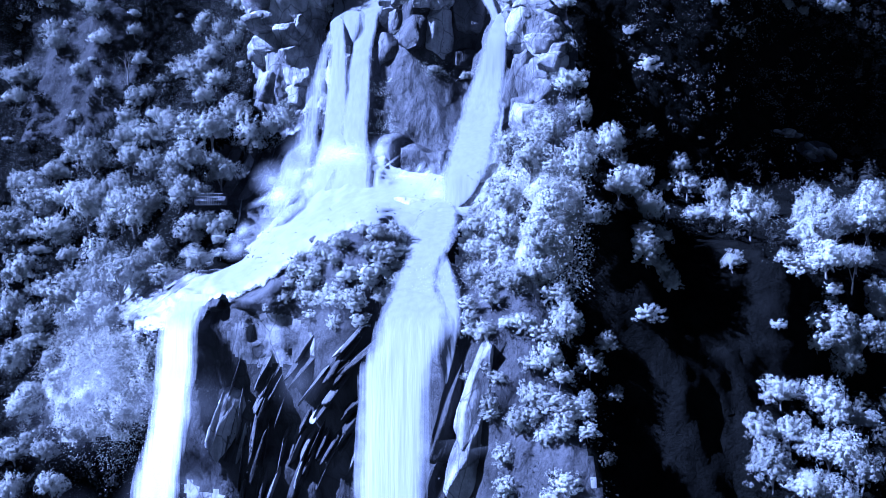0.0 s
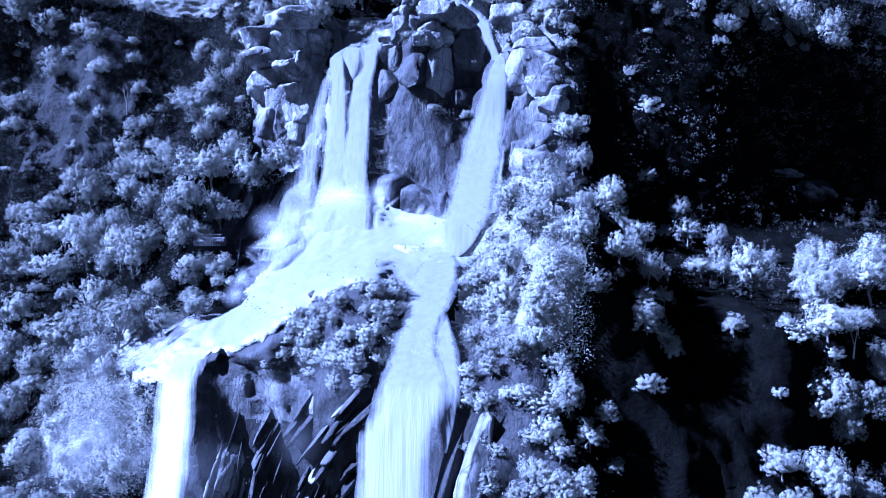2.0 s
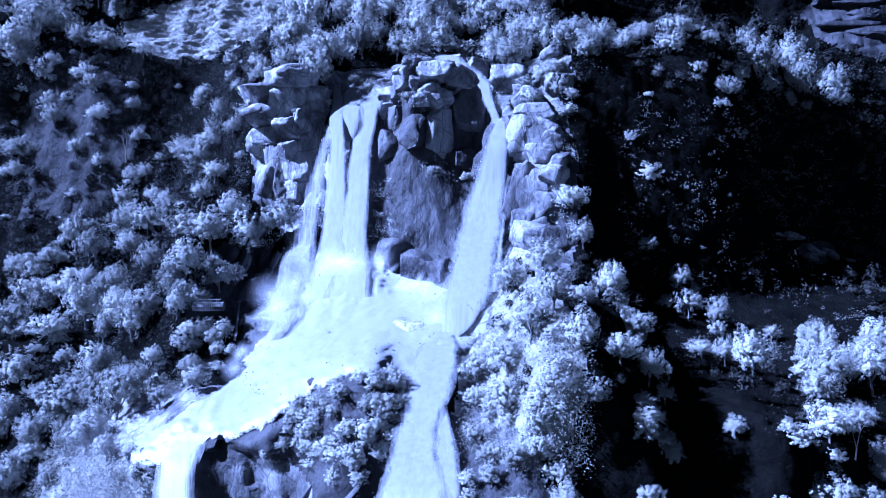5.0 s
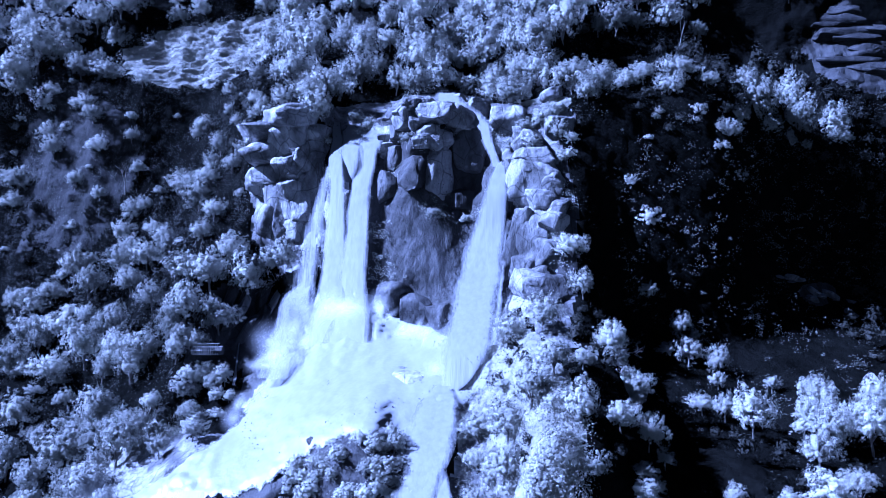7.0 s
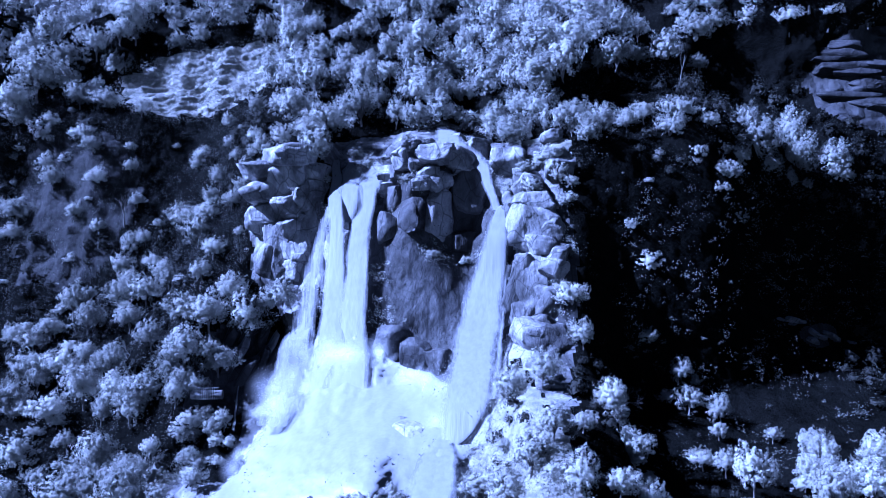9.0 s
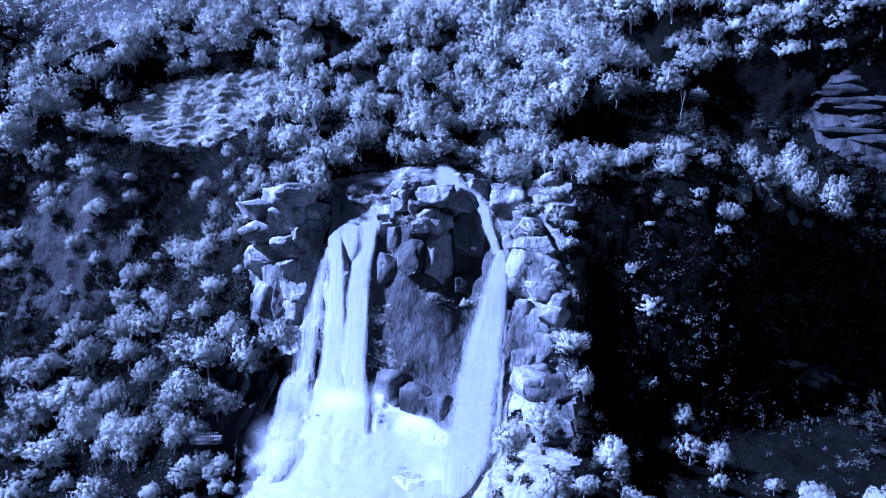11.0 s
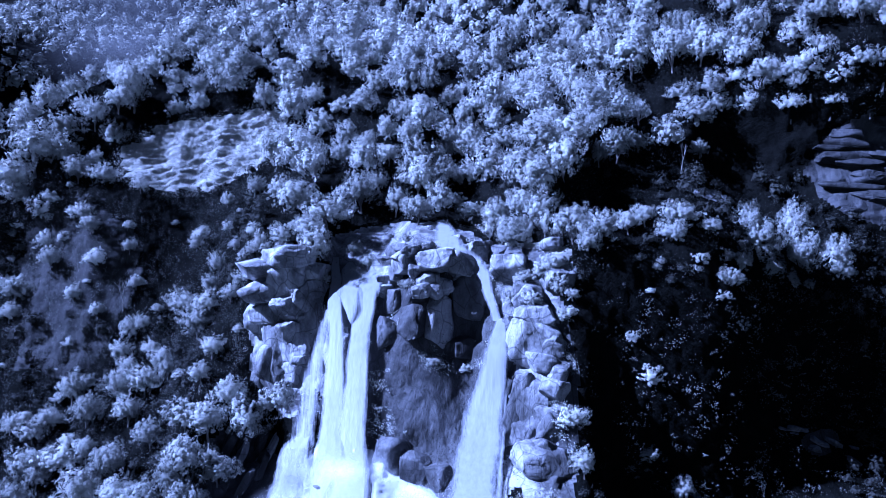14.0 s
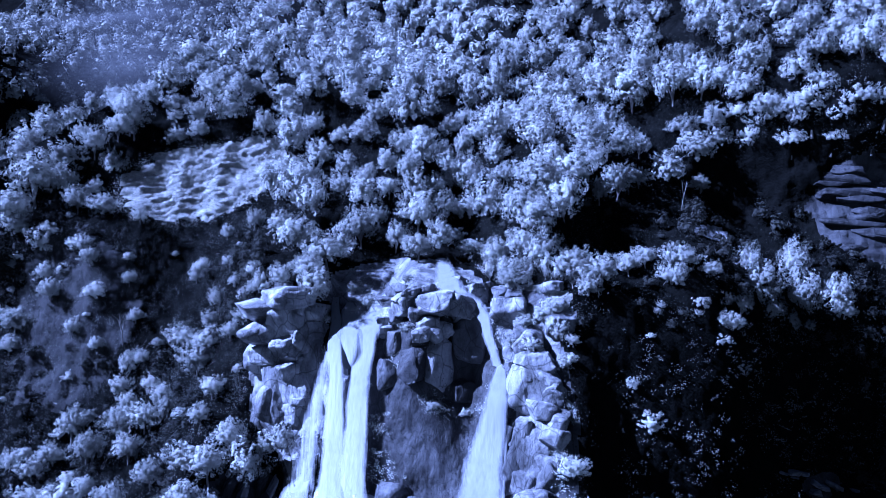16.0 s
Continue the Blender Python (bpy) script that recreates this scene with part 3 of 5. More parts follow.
grove("trees on the rock spur", [(19.8, 60.9, 6.6), (20.7, 55.2, 5.9), (13.3, 51.9, 7.6), (8.9, 48.9, 6.1), (16.4, 47.3, 5.3), (12.6, 47.6, 6.4), (9.9, 44.4, 7.6), (14.7, 42.6, 6.5), (19.7, 41.1, 5.8), (7.6, 40.4, 7.2), (11.0, 38.5, 6.5), (4.7, 37.9, 6.4), (15.8, 37.2, 5.3), (23.3, 38.3, 4.7), (7.2, 35.7, 6.2), (3.9, 34.7, 4.8), (10.4, 33.8, 5.9), (7.9, 31.0, 5.2), (5.1, 28.5, 3.5), (2.7, 27.9, 2.9), (11.3, 29.3, 4.0), (12.7, 25.8, 5.6), (10.8, 22.8, 5.0), (14.4, 22.1, 4.5), (9.0, 19.7, 4.9), (11.3, 18.5, 3.7), (6.8, 17.1, 4.3), (5.7, 13.5, 3.7), (6.1, 10.6, 3.7), (9.2, 15.9, 3.1), (12.5, 28.8, 3.5), (9.8, 31.2, 5.3), (2.7, 26.5, 2.9), (0.9, 24.0, 2.7), (4.3, 25.4, 2.9), (6.6, 26.6, 3.4), (2.6, 20.8, 2.3), (16.6, 24.0, 3.6), (17.0, 19.3, 3.0)], near=True)
grove("trees below the shaded wall", [(42.3, 43.4, 5.2), (38.0, 48.7, 5.5), (32.0, 32.5, 3.8), (50.0, 40.3, 7.6), (50.4, 37.6, 5.8), (54.0, 38.2, 6.4), (47.3, 37.4, 4.5), (42.7, 33.0, 6.7), (47.9, 33.1, 5.6), (38.5, 31.8, 4.2), (36.7, 32.9, 3.0), (42.5, 25.3, 7.7), (45.7, 24.7, 7.1), (39.9, 24.1, 4.7), (44.1, 21.2, 5.3), (39.5, 26.4, 3.6), (35.1, 25.9, 2.6), (43.0, 29.4, 3.6), (43.1, 23.0, 5.3)], near=True)
grove("trees at the shaded foot", [(34.1, 19.3, 5.1), (37.8, 18.3, 6.1), (33.3, 16.0, 5.9), (30.5, 15.8, 4.5), (35.7, 14.5, 6.8), (30.6, 12.7, 5.9), (32.6, 12.1, 5.6), (42.5, 16.7, 4.4), (38.4, 13.0, 5.2), (35.1, 10.9, 5.0), (31.1, 9.1, 5.2), (13.2, 16.6, 3.1), (10.8, 12.5, 4.5), (39.7, 16.7, 5.0), (35.2, 15.0, 4.8)], near=True)
grove("shrubs on the rock walls", [(33.6, 66.4, 6.6), (31.4, 72.2, 3.8), (32.6, 54.3, 5.0), (37.5, 44.9, 6.0), (40.4, 47.3, 3.6), (34.8, 45.3, 3.5), (40.3, 41.0, 3.3), (23.3, 42.0, 4.3), (51.5, 73.7, 3.8), (51.7, 41.3, 4.6), (47.9, 40.6, 3.2), (-1.3, 77.3, 4.0), (4.7, 78.3, 3.0)], kind="shrub")
grove("trees on the terrace", [(41.9, 94.5, 10.1), (39.8, 90.4, 8.0), (46.6, 91.9, 6.0), (44.5, 85.3, 5.0), (33.6, 92.8, 7.2), (27.4, 90.8, 7.7), (36.6, 93.8, 6.2), (22.4, 93.3, 9.9), (16.9, 93.2, 9.2), (11.9, 89.6, 8.2), (10.5, 94.6, 8.7), (14.6, 96.6, 8.6), (24.5, 87.9, 6.7), (19.1, 85.1, 5.8), (56.6, 92.7, 8.1), (57.1, 88.2, 10.7), (67.5, 92.0, 9.4), (52.4, 85.1, 7.7), (58.7, 84.2, 10.5), (67.0, 85.3, 10.7), (75.7, 86.5, 10.0), (75.5, 88.3, 6.2), (76.3, 83.4, 7.9), (49.8, 82.2, 5.8), (47.8, 82.3, 4.9), (63.5, 81.3, 5.7)], near=True)
grove("trees above the falls", [(-25.8, 92.1, 8.5), (-22.7, 96.2, 12.2), (-17.3, 100.0, 10.8), (-23.7, 87.9, 9.5), (-34.6, 87.8, 5.3), (-29.9, 89.8, 6.3), (-5.3, 103.9, 13.4), (-0.5, 105.6, 9.9), (-4.9, 96.3, 9.0), (-8.1, 113.7, 8.8), (-22.4, 111.7, 10.3), (-17.4, 113.3, 9.1), (-32.1, 113.9, 10.8), (-11.9, 109.8, 7.6), (-14.0, 102.9, 7.4), (-42.5, 102.4, 6.4), (-48.0, 130.2, 10.7), (7.2, 113.0, 11.6), (2.2, 116.7, 9.6), (5.1, 122.3, 8.5), (-16.9, 88.1, 4.4), (-10.0, 97.4, 7.2)], near=True)
grove("trees on the wooded ridge", [(18.1, 110.1, 15.3), (15.0, 102.6, 12.1), (18.3, 100.2, 10.4), (25.0, 111.5, 12.1), (22.9, 103.8, 11.6), (31.7, 118.9, 10.7), (13.3, 125.3, 12.4), (13.1, 112.7, 8.6), (34.9, 108.6, 9.1), (41.0, 110.9, 7.1), (30.7, 106.2, 6.7), (54.5, 118.7, 12.2), (52.0, 123.4, 10.0), (59.7, 120.1, 9.8), (58.4, 125.1, 11.0), (55.1, 109.7, 6.0), (41.3, 121.4, 8.9), (43.2, 118.3, 7.5), (65.8, 130.2, 12.0), (69.4, 127.0, 10.7), (63.7, 125.6, 7.3), (73.3, 126.4, 10.5), (74.3, 122.8, 7.0), (77.5, 128.9, 9.2), (84.0, 126.9, 10.1), (60.9, 133.7, 11.0), (51.6, 133.1, 14.0), (43.9, 132.1, 14.4), (37.2, 132.3, 13.5), (30.7, 136.7, 14.2), (65.5, 122.7, 6.0), (29.1, 122.8, 11.1), (25.6, 129.3, 12.4), (20.9, 129.9, 11.5), (15.6, 144.9, 16.2), (56.7, 131.9, 9.9), (46.2, 139.8, 13.4), (54.9, 140.3, 11.6), (66.0, 136.9, 13.3), (74.7, 132.5, 10.4), (57.1, 137.3, 12.5), (84.0, 136.4, 11.1), (76.9, 138.2, 11.5), (70, 124, 9), (76, 124.5, 9), (82, 123.6, 9), (88, 126, 10), (73, 119, 7), (80, 119, 7), (66, 119.5, 7), (87, 119, 7), (92, 122, 9), (95, 129, 10), (90, 133, 11)])
grove("trees on the far ridge", [(-67.1, 134.4, 9.4), (-75.0, 134.2, 6.3), (-83.6, 132.0, 13.8), (-87.8, 137.3, 10.9), (-97.4, 122.2, 13.2), (-91.4, 124.3, 10.4), (-102.3, 113.6, 15.5), (-102.9, 106.9, 13.6), (-96.8, 114.6, 13.1), (-90.4, 109.0, 9.8), (-80.9, 148.4, 15.0), (-64.8, 142.3, 12.8), (-78.1, 157.3, 14.1), (-56.7, 143.8, 12.8), (-86.9, 129.6, 10.6)])
grove("shrubs along the brow", [(-6.3, 81.1, 4.0), (-8.7, 83.2, 3.6), (-16.1, 83.3, 3.0), (-14.0, 84.9, 4.3), (14.8, 79.0, 5.7), (19.4, 80.7, 4.8), (17.4, 83.6, 5.9), (20.5, 77.0, 4.7), (-26.8, 85.3, 5.3), (-23.7, 79.7, 3.6), (-1.3, 68.1, 4.3), (4.1, 66.8, 3.9), (-33.4, 84.7, 5.3), (-30.0, 86.1, 6.4), (11.7, 78.7, 3.8), (14.3, 81.9, 4.9), (8.7, 82.3, 3.4), (-3.9, 85.1, 3.0), (21.6, 79.6, 3.8), (-8.9, 86.9, 3.9), (-21.6, 81.4, 3.2), (19.4, 75.6, 3.4), (13.7, 76.5, 3.7), (-37.7, 82.5, 4.4), (-36, 87.5, 4.2), (-33, 88.5, 4.5), (-29, 88, 4), (-40, 86, 4.5), (-43, 89, 5), (-26, 87.5, 3.6), (-37, 91, 5), (-3, 88, 3), (2.6, 87, 2.6), (5, 88.5, 3.2), (-7, 89.4, 3.4), (8, 86.6, 3)], kind="shrub", near=True)
grove("slender trees on the terrace", [(8.9, 90.6, 4.4), (11.2, 90.2, 4.9), (13.3, 91.1, 4.6), (15.6, 90.4, 5.1), (18.1, 90.8, 4.6), (20.3, 90.0, 4.8), (22.3, 89.6, 4.4), (25.2, 89.8, 4.6), (28.5, 90.3, 4.3)], kind="thin_tree")
for x, y, z, w in ((34.8, 100, 40, 4.4), (39.5, 95, 36.6, 7), (51, 100, 40.5, 6), (48, 97, 38.4, 5.6), (57, 98, 39.4, 7), (47.6, 92, 35.6, 7), (53, 92, 35.6, 7),
                   (44.5, 88, 31.5, 6), (50, 84, 30, 6), (37.5, 99, 38, 4), (22, 95, 46, 6), (23.5, 92, 42, 6)):
    stand(x, y, z, w, "tall trees on the shelf")
rng = random.Random(29)
for _ in range(13):
    put_plant("near_shrub", rng.randrange(4), rng.uniform(-44, -34), rng.uniform(33, 41), rng.uniform(2.8, 4.8), "shrubs beside the pool")
for _ in range(46):
    x = rng.uniform(-20, -4.5)
    put_plant("near_shrub", rng.randrange(4), x, rng.uniform(26.5, 33 + 0.33 * (x + 20)), rng.uniform(2.6, 4.4), "shrubs on the ledge")
rng = random.Random(17)
for _ in range(10):
    put_plant("shrub", rng.randrange(4), *(lambda x: (x, rng.uniform(80, 87) - 3.5 * soft(x, 42, 54)))(rng.uniform(28, 90)), rng.uniform(2.2, 4), "shrubs hanging from the terrace edge")
for k in range(12):
    put_plant("near_shrub", rng.randrange(4), rng.uniform(2.5, 9), rng.uniform(17, 31), rng.uniform(2, 3.4), "trees on the rock spur")
for k in range(16):
    x, z = rng.uniform(8, 13.5), rng.uniform(5, 28)
    put_plant("near_shrub", rng.randrange(4), x, z, rng.uniform(2.8, 4.4), "trees on the rock spur")
for _ in range(26):
    x, z = rng.uniform(-66, -38), rng.uniform(2, 27)
    put_plant("near_shrub", 2 * rng.randrange(2), x, z, rng.uniform(2.2, 3.8), "bushes at the foot of the falls")
for _ in range(16):
    x, z = rng.uniform(3.5, 13), rng.uniform(30, 47)
    put_plant("near_shrub", 2 * rng.randrange(2), x, z, rng.uniform(2.2, 4), "shrubs on the grassy slope")
rng = random.Random(63)
for k in range(36):
    x, z = rng.uniform(-108, -38), rng.uniform(62, 106)
    if meadowness(x, z) < 0.2:
        put_plant("tree" if k % 3 == 0 else "shrub", rng.randrange(4), x, z, rng.uniform(2.6, 6) + 1.2 * (k % 3 == 0), "shrubs scattered on the shaded bank")
for k in range(46):
    put_plant("tree" if k % 2 else "shrub", rng.randrange(4), rng.uniform(-92, -40), rng.uniform(22, 64), rng.uniform(3.6, 6.6), "thicket beside the falls")
for _ in range(18):
    put_plant("near_shrub", rng.randrange(4), rng.uniform(20.5, 26), rng.uniform(26, 47), rng.uniform(2.8, 4.8), "shrubs on the shaded side of the spur")
for src in PLANTS.values():
    for ob in (*src.children_recursive, src):
        bpy.data.objects.remove(ob)


# woods on the slope above and on the far mountain
def woods(name, spots, count, size, mat, label, seed):
    """Many crowns in one mesh; spots: place and crown width."""
    rng = np.random.default_rng(seed)
    kinds = [crown_leaves(seed + k, count, size, tall=(1.0, 1.25, 0.85, 1.1, 1.4)[k], lobes=110)[0] for k in range(5)]
    out = []
    for x, y, z, w in spots:
        a = rng.uniform(0, 2 * math.pi)
        r = np.array([[math.cos(a), -math.sin(a), 0], [math.sin(a), math.cos(a), 0], [0, 0, rng.uniform(0.9, 1.15)]])
        out.append(kinds[rng.integers(5)].reshape(-1, 3) @ r.T * w + np.array([x, y, z - 0.12 * w]))
    me = loose(name, np.concatenate(out).reshape(-1, 3, 3), mat)
    return tagged(new(name, me), label, "woods", kind="stuff")


taken = {}


def free(x, y, z, gap):
    """Whether nothing stands nearer than gap; if so the place is taken."""
    key = (int(x // 10), int(y // 10), int(z // 10))
    for a in (-1, 0, 1):
        for b2 in (-1, 0, 1):
            for c2 in (-1, 0, 1):
                for px, py, pz, pw in taken.get((key[0] + a, key[1] + b2, key[2] + c2), ()):
                    if (px - x)**2 + (py - y)**2 + (pz - z)**2 < ((gap + pw) / 2)**2:
                        return False
    taken.setdefault(key, []).append((x, y, z, gap))
    return True


for x, y, z, w in PLANTED:
    taken.setdefault((int(x // 10), int(y // 10), int(z // 10)), []).append((x, y, z, 0.48 * w))
rng = random.Random(5)
near_woods, far_woods = [], []
for _ in range(60000):
    x, y, z = verts[rng.randrange(len(verts))]
    if x < -150 or x > 150 or z < 91 or y < 140:
        continue
    if x > 24 and z < 106:
        continue
    if abs(x) > 0.64 * y + 8 or meadowness(x, z) > 0.1 or bareness(x, z) > 0.4 or sparse(x, z) > 0.3:
        continue
    w = rng.uniform(7, 13)
    if free(x, y, z, 0.84 * w):
        (near_woods if y < 235 else far_woods).append((x, y, z, w))
# Paler leaves here: haze over the high woods is put into their colour.
woods("mountain_woods", near_woods, 2300, 0.026, LEAF_PALE, "dense broadleaf woods on the slope above the falls", 71)
woods("upper_woods", far_woods, 440, 0.058, LEAF_PALE, "dense broadleaf woods high on the mountain", 81)
scrub = []
for _ in range(26000):
    x, z = rng.uniform(-112, 96), rng.uniform(0, 112)
    if bareness(x, z) > 0.35 or meadowness(x, z) > 0.3:
        continue
    p, n = on_face(x, z)
    if p is None or noise.noise(p * 0.09) < 0.0 or sparse(x, z) > rng.uniform(0.15, 0.9):
        continue
    w = rng.uniform(1.8, 4.2) * (0.5 + p.y / 200)
    if free(*p, 0.95 * w):
        scrub.append((*p, w))
woods("scrub", scrub, 160, 0.07, UNDER_SHADE, "patchy scrub and saplings on the steep slope", 61)
spots = []
taken.clear()
for _ in range(9000):
    x, z = rng.uniform(-340, -60), rng.uniform(70, 320)
    hit = FAR.ray_cast(Vector((x, 100, z)), Vector((0, 1, 0)))
    if hit[0] and free(*hit[0], 8.5):
        spots.append((*hit[0], rng.uniform(11, 17)))
woods("distant_woods", spots, 130, 0.078, LEAF, "hazy distant broadleaf woods on the far mountain", 91)


# undergrowth on the soil, dry grass on the meadow and mossy tufts on ledges
def tufts(name, tries, ok, each, size, mat, label, seed, up=0.6, area=(-118, 100, -8, 150), wide=0.5, drop=1.0):
    rng = np.random.default_rng(seed)
    cs, ns = [], []
    for _ in range(tries):
        x, z = rng.uniform(*area[:2]), rng.uniform(*area[2:])
        if not ok(x, z, rng):
            continue
        p, n = on_face(x, z)
        if p is None:
            continue
        w = rng.uniform(0.5, 1.5) * (0.6 + p.y / 170)
        off = rng.normal(size=(each, 3)) * w * wide * np.array([1, 1, drop])
        n = np.array(n)
        n = -n if n[1] > 0 else n
        cs.append(np.array(p) + off + n * w * 0.35)
        ns.append(unit(n + np.array([0, 0, up]) + 0.8 * rng.normal(size=(each, 3))))
    cs, ns = np.concatenate(cs), np.concatenate(ns)
    q = leaves(cs, ns, size, np.random.default_rng(seed + 1))
    return tagged(new(name, loose(name, q, mat)), label, "plants", kind="stuff")


def patchy(x, z, rng, scale=0.12):
    return noise.noise(Vector((x, 7.0, z)) * scale) > rng.uniform(-0.6, 0.5)


tufts("undergrowth", 22000, lambda x, z, r: bareness(x, z) < 0.45 and meadowness(x, z) < 0.5 and patchy(x, z, r) and 0.97 * sparse(x, z) < r.uniform(0, 1), 12, 0.16, UNDER_SHADE, "dense low undergrowth and creepers on the rock", 101)
tufts("hanging_grass", 3600, lambda x, z, r: bareness(x, z) < 0.45 and meadowness(x, z) < 0.4 and patchy(x, z, r, 0.25), 18, 0.13, UNDER_SHADE, "coarse grass and saplings hanging on the steep bank", 131, area=(-112, -36, 60, 108), wide=0.3, drop=4.0)
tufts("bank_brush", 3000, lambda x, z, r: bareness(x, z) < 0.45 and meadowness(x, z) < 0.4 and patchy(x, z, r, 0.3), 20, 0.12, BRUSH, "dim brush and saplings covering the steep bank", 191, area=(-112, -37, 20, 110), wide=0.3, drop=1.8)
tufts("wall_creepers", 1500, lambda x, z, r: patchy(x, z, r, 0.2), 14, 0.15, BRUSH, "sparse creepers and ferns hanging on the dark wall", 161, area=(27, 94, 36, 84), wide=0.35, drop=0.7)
tufts("bank_grass", 5000, lambda x, z, r: bareness(x, z) < 0.6 and patchy(x, z, r, 0.2) and r.uniform(2, 22) < z, 18, 0.13, GRASSY, "pale tussocks of wet grass beside the lower fall", 141, area=(-62, -37, 3, 33))
tufts("slope_grass", 2000, lambda x, z, r: patchy(x, z, r, 0.2), 22, 0.12, GRASSY, "wet green grass on the slope beside the pool", 151, area=(2, 15, 29, 51))
tufts("dry_grass", 5000, lambda x, z, r: meadowness(x, z) > 0.25 and patchy(x, z, r, 0.3), 8, 0.2, GRASSY, "pale dry grass on the sloping meadow", 111, area=(-86, -38, 98, 130))
tufts("rock_fern", 2600, lambda x, z, r: 0.3 < bareness(x, z) and noise.noise(Vector((x, 6, z)) * 0.22) > 0.22 + 0.25 * r.random() - 0.25 * oval(x, z, 4, 84, 20, 6), 22, 0.11, LEAF, "pale ferns and grass rooted in the cracks of the brow", 171, area=(-40, 24, 54, 92), wide=0.24)
tufts("wall_streaks", 200, lambda x, z, r: patchy(x, z, r, 0.3), 16, 0.13, UNDER_SHADE, "dim strings of moss and fern down the wet wall", 181, area=(-11, 6, 48, 77), wide=0.16, drop=7.0)
tufts("moss", 9000, lambda x, z, r: 0.3 < bareness(x, z) and patchy(x, z, r, 0.2) and noise.noise(Vector((x, 2, z)) * 0.25) > 0.18, 8, 0.13, UNDER_SHADE, "tufts of moss and fern on the rock ledges", 121, area=(-48, 24, 0, 92))


# ---- water ----
def streams(name, paths, label, seed, hug=False):
    """A waterfall: sheets of falling water, each along rows of x, y, z and width, bowed out and folded lengthwise."""
    root = tagged(new(name), label, "waterfall")
    for k, (rows, mat, thick) in enumerate(paths):
        rows = np.array(rows, float)
        t = np.linspace(0, len(rows) - 1, 18 * (len(rows) - 1))
        line = smooth_table(np.arange(len(rows)), rows, t)
        face = [min([p.y for p in (on_face(x + a * w, z)[0] for a in (-0.62, -0.42, -0.2, 0, 0.2, 0.42, 0.62)) if p] or [y]) for x, y, z, w in line]
        if hug:
            line[:, 1] = [y + 0.25 for y in face]
        near = face if hug else [min(face[max(0, i - 5):i + 6]) for i in range(len(face))]
        if not hug:
            line[:, 1] = [min(y, 0.2 + np.mean(near[max(0, i - 8):i + 9])) for i, y in enumerate(line[:, 1])]
        line[:, 1] = np.minimum.accumulate(line[:, 1])
        cols = 16
        vs, uv, fs = [], [], []
        for i, (x, y, z, w) in enumerate(line):
            for c2 in range(cols + 1):
                u = c2 / cols
                a = (u - 0.5) * 2
                fold = noise.fractal(Vector((seed + k * 3 + a * w * 0.45, z * 0.02, 0)), 0.8, 2.1, 3)
                edge = 0.08 * w * noise.fractal(Vector((seed + 9 * k + (a > 0) * 5, z * 0.12, 3)), 0.7, 2.1, 3)
                vs.append((x + a * w * 0.57 + edge * abs(a) + 0.1 * fold, y - 0.35 * thick * math.sqrt(max(0, 1 - a * a)) - 0.05 * fold - 0.13 * a * w - (0.3 if hug else 0.9), z + 0.1 * fold))
                uv.append((u, z))
        n = cols + 1
        fs = [(i * n + j, i * n + j + 1, (i + 1) * n + j + 1, (i + 1) * n + j) for i in range(len(line) - 1) for j in range(cols)]
        me = mesh("sheet", vs, fs, mat)
        lay = me.uv_layers.new(name="flow")
        lay.data.foreach_set("uv", np.array([uv[i] for f in fs for i in f], np.float32).ravel())
        me.polygons.foreach_set("use_smooth", np.ones(len(fs), bool))
        part("sheet", me, root)
    return root


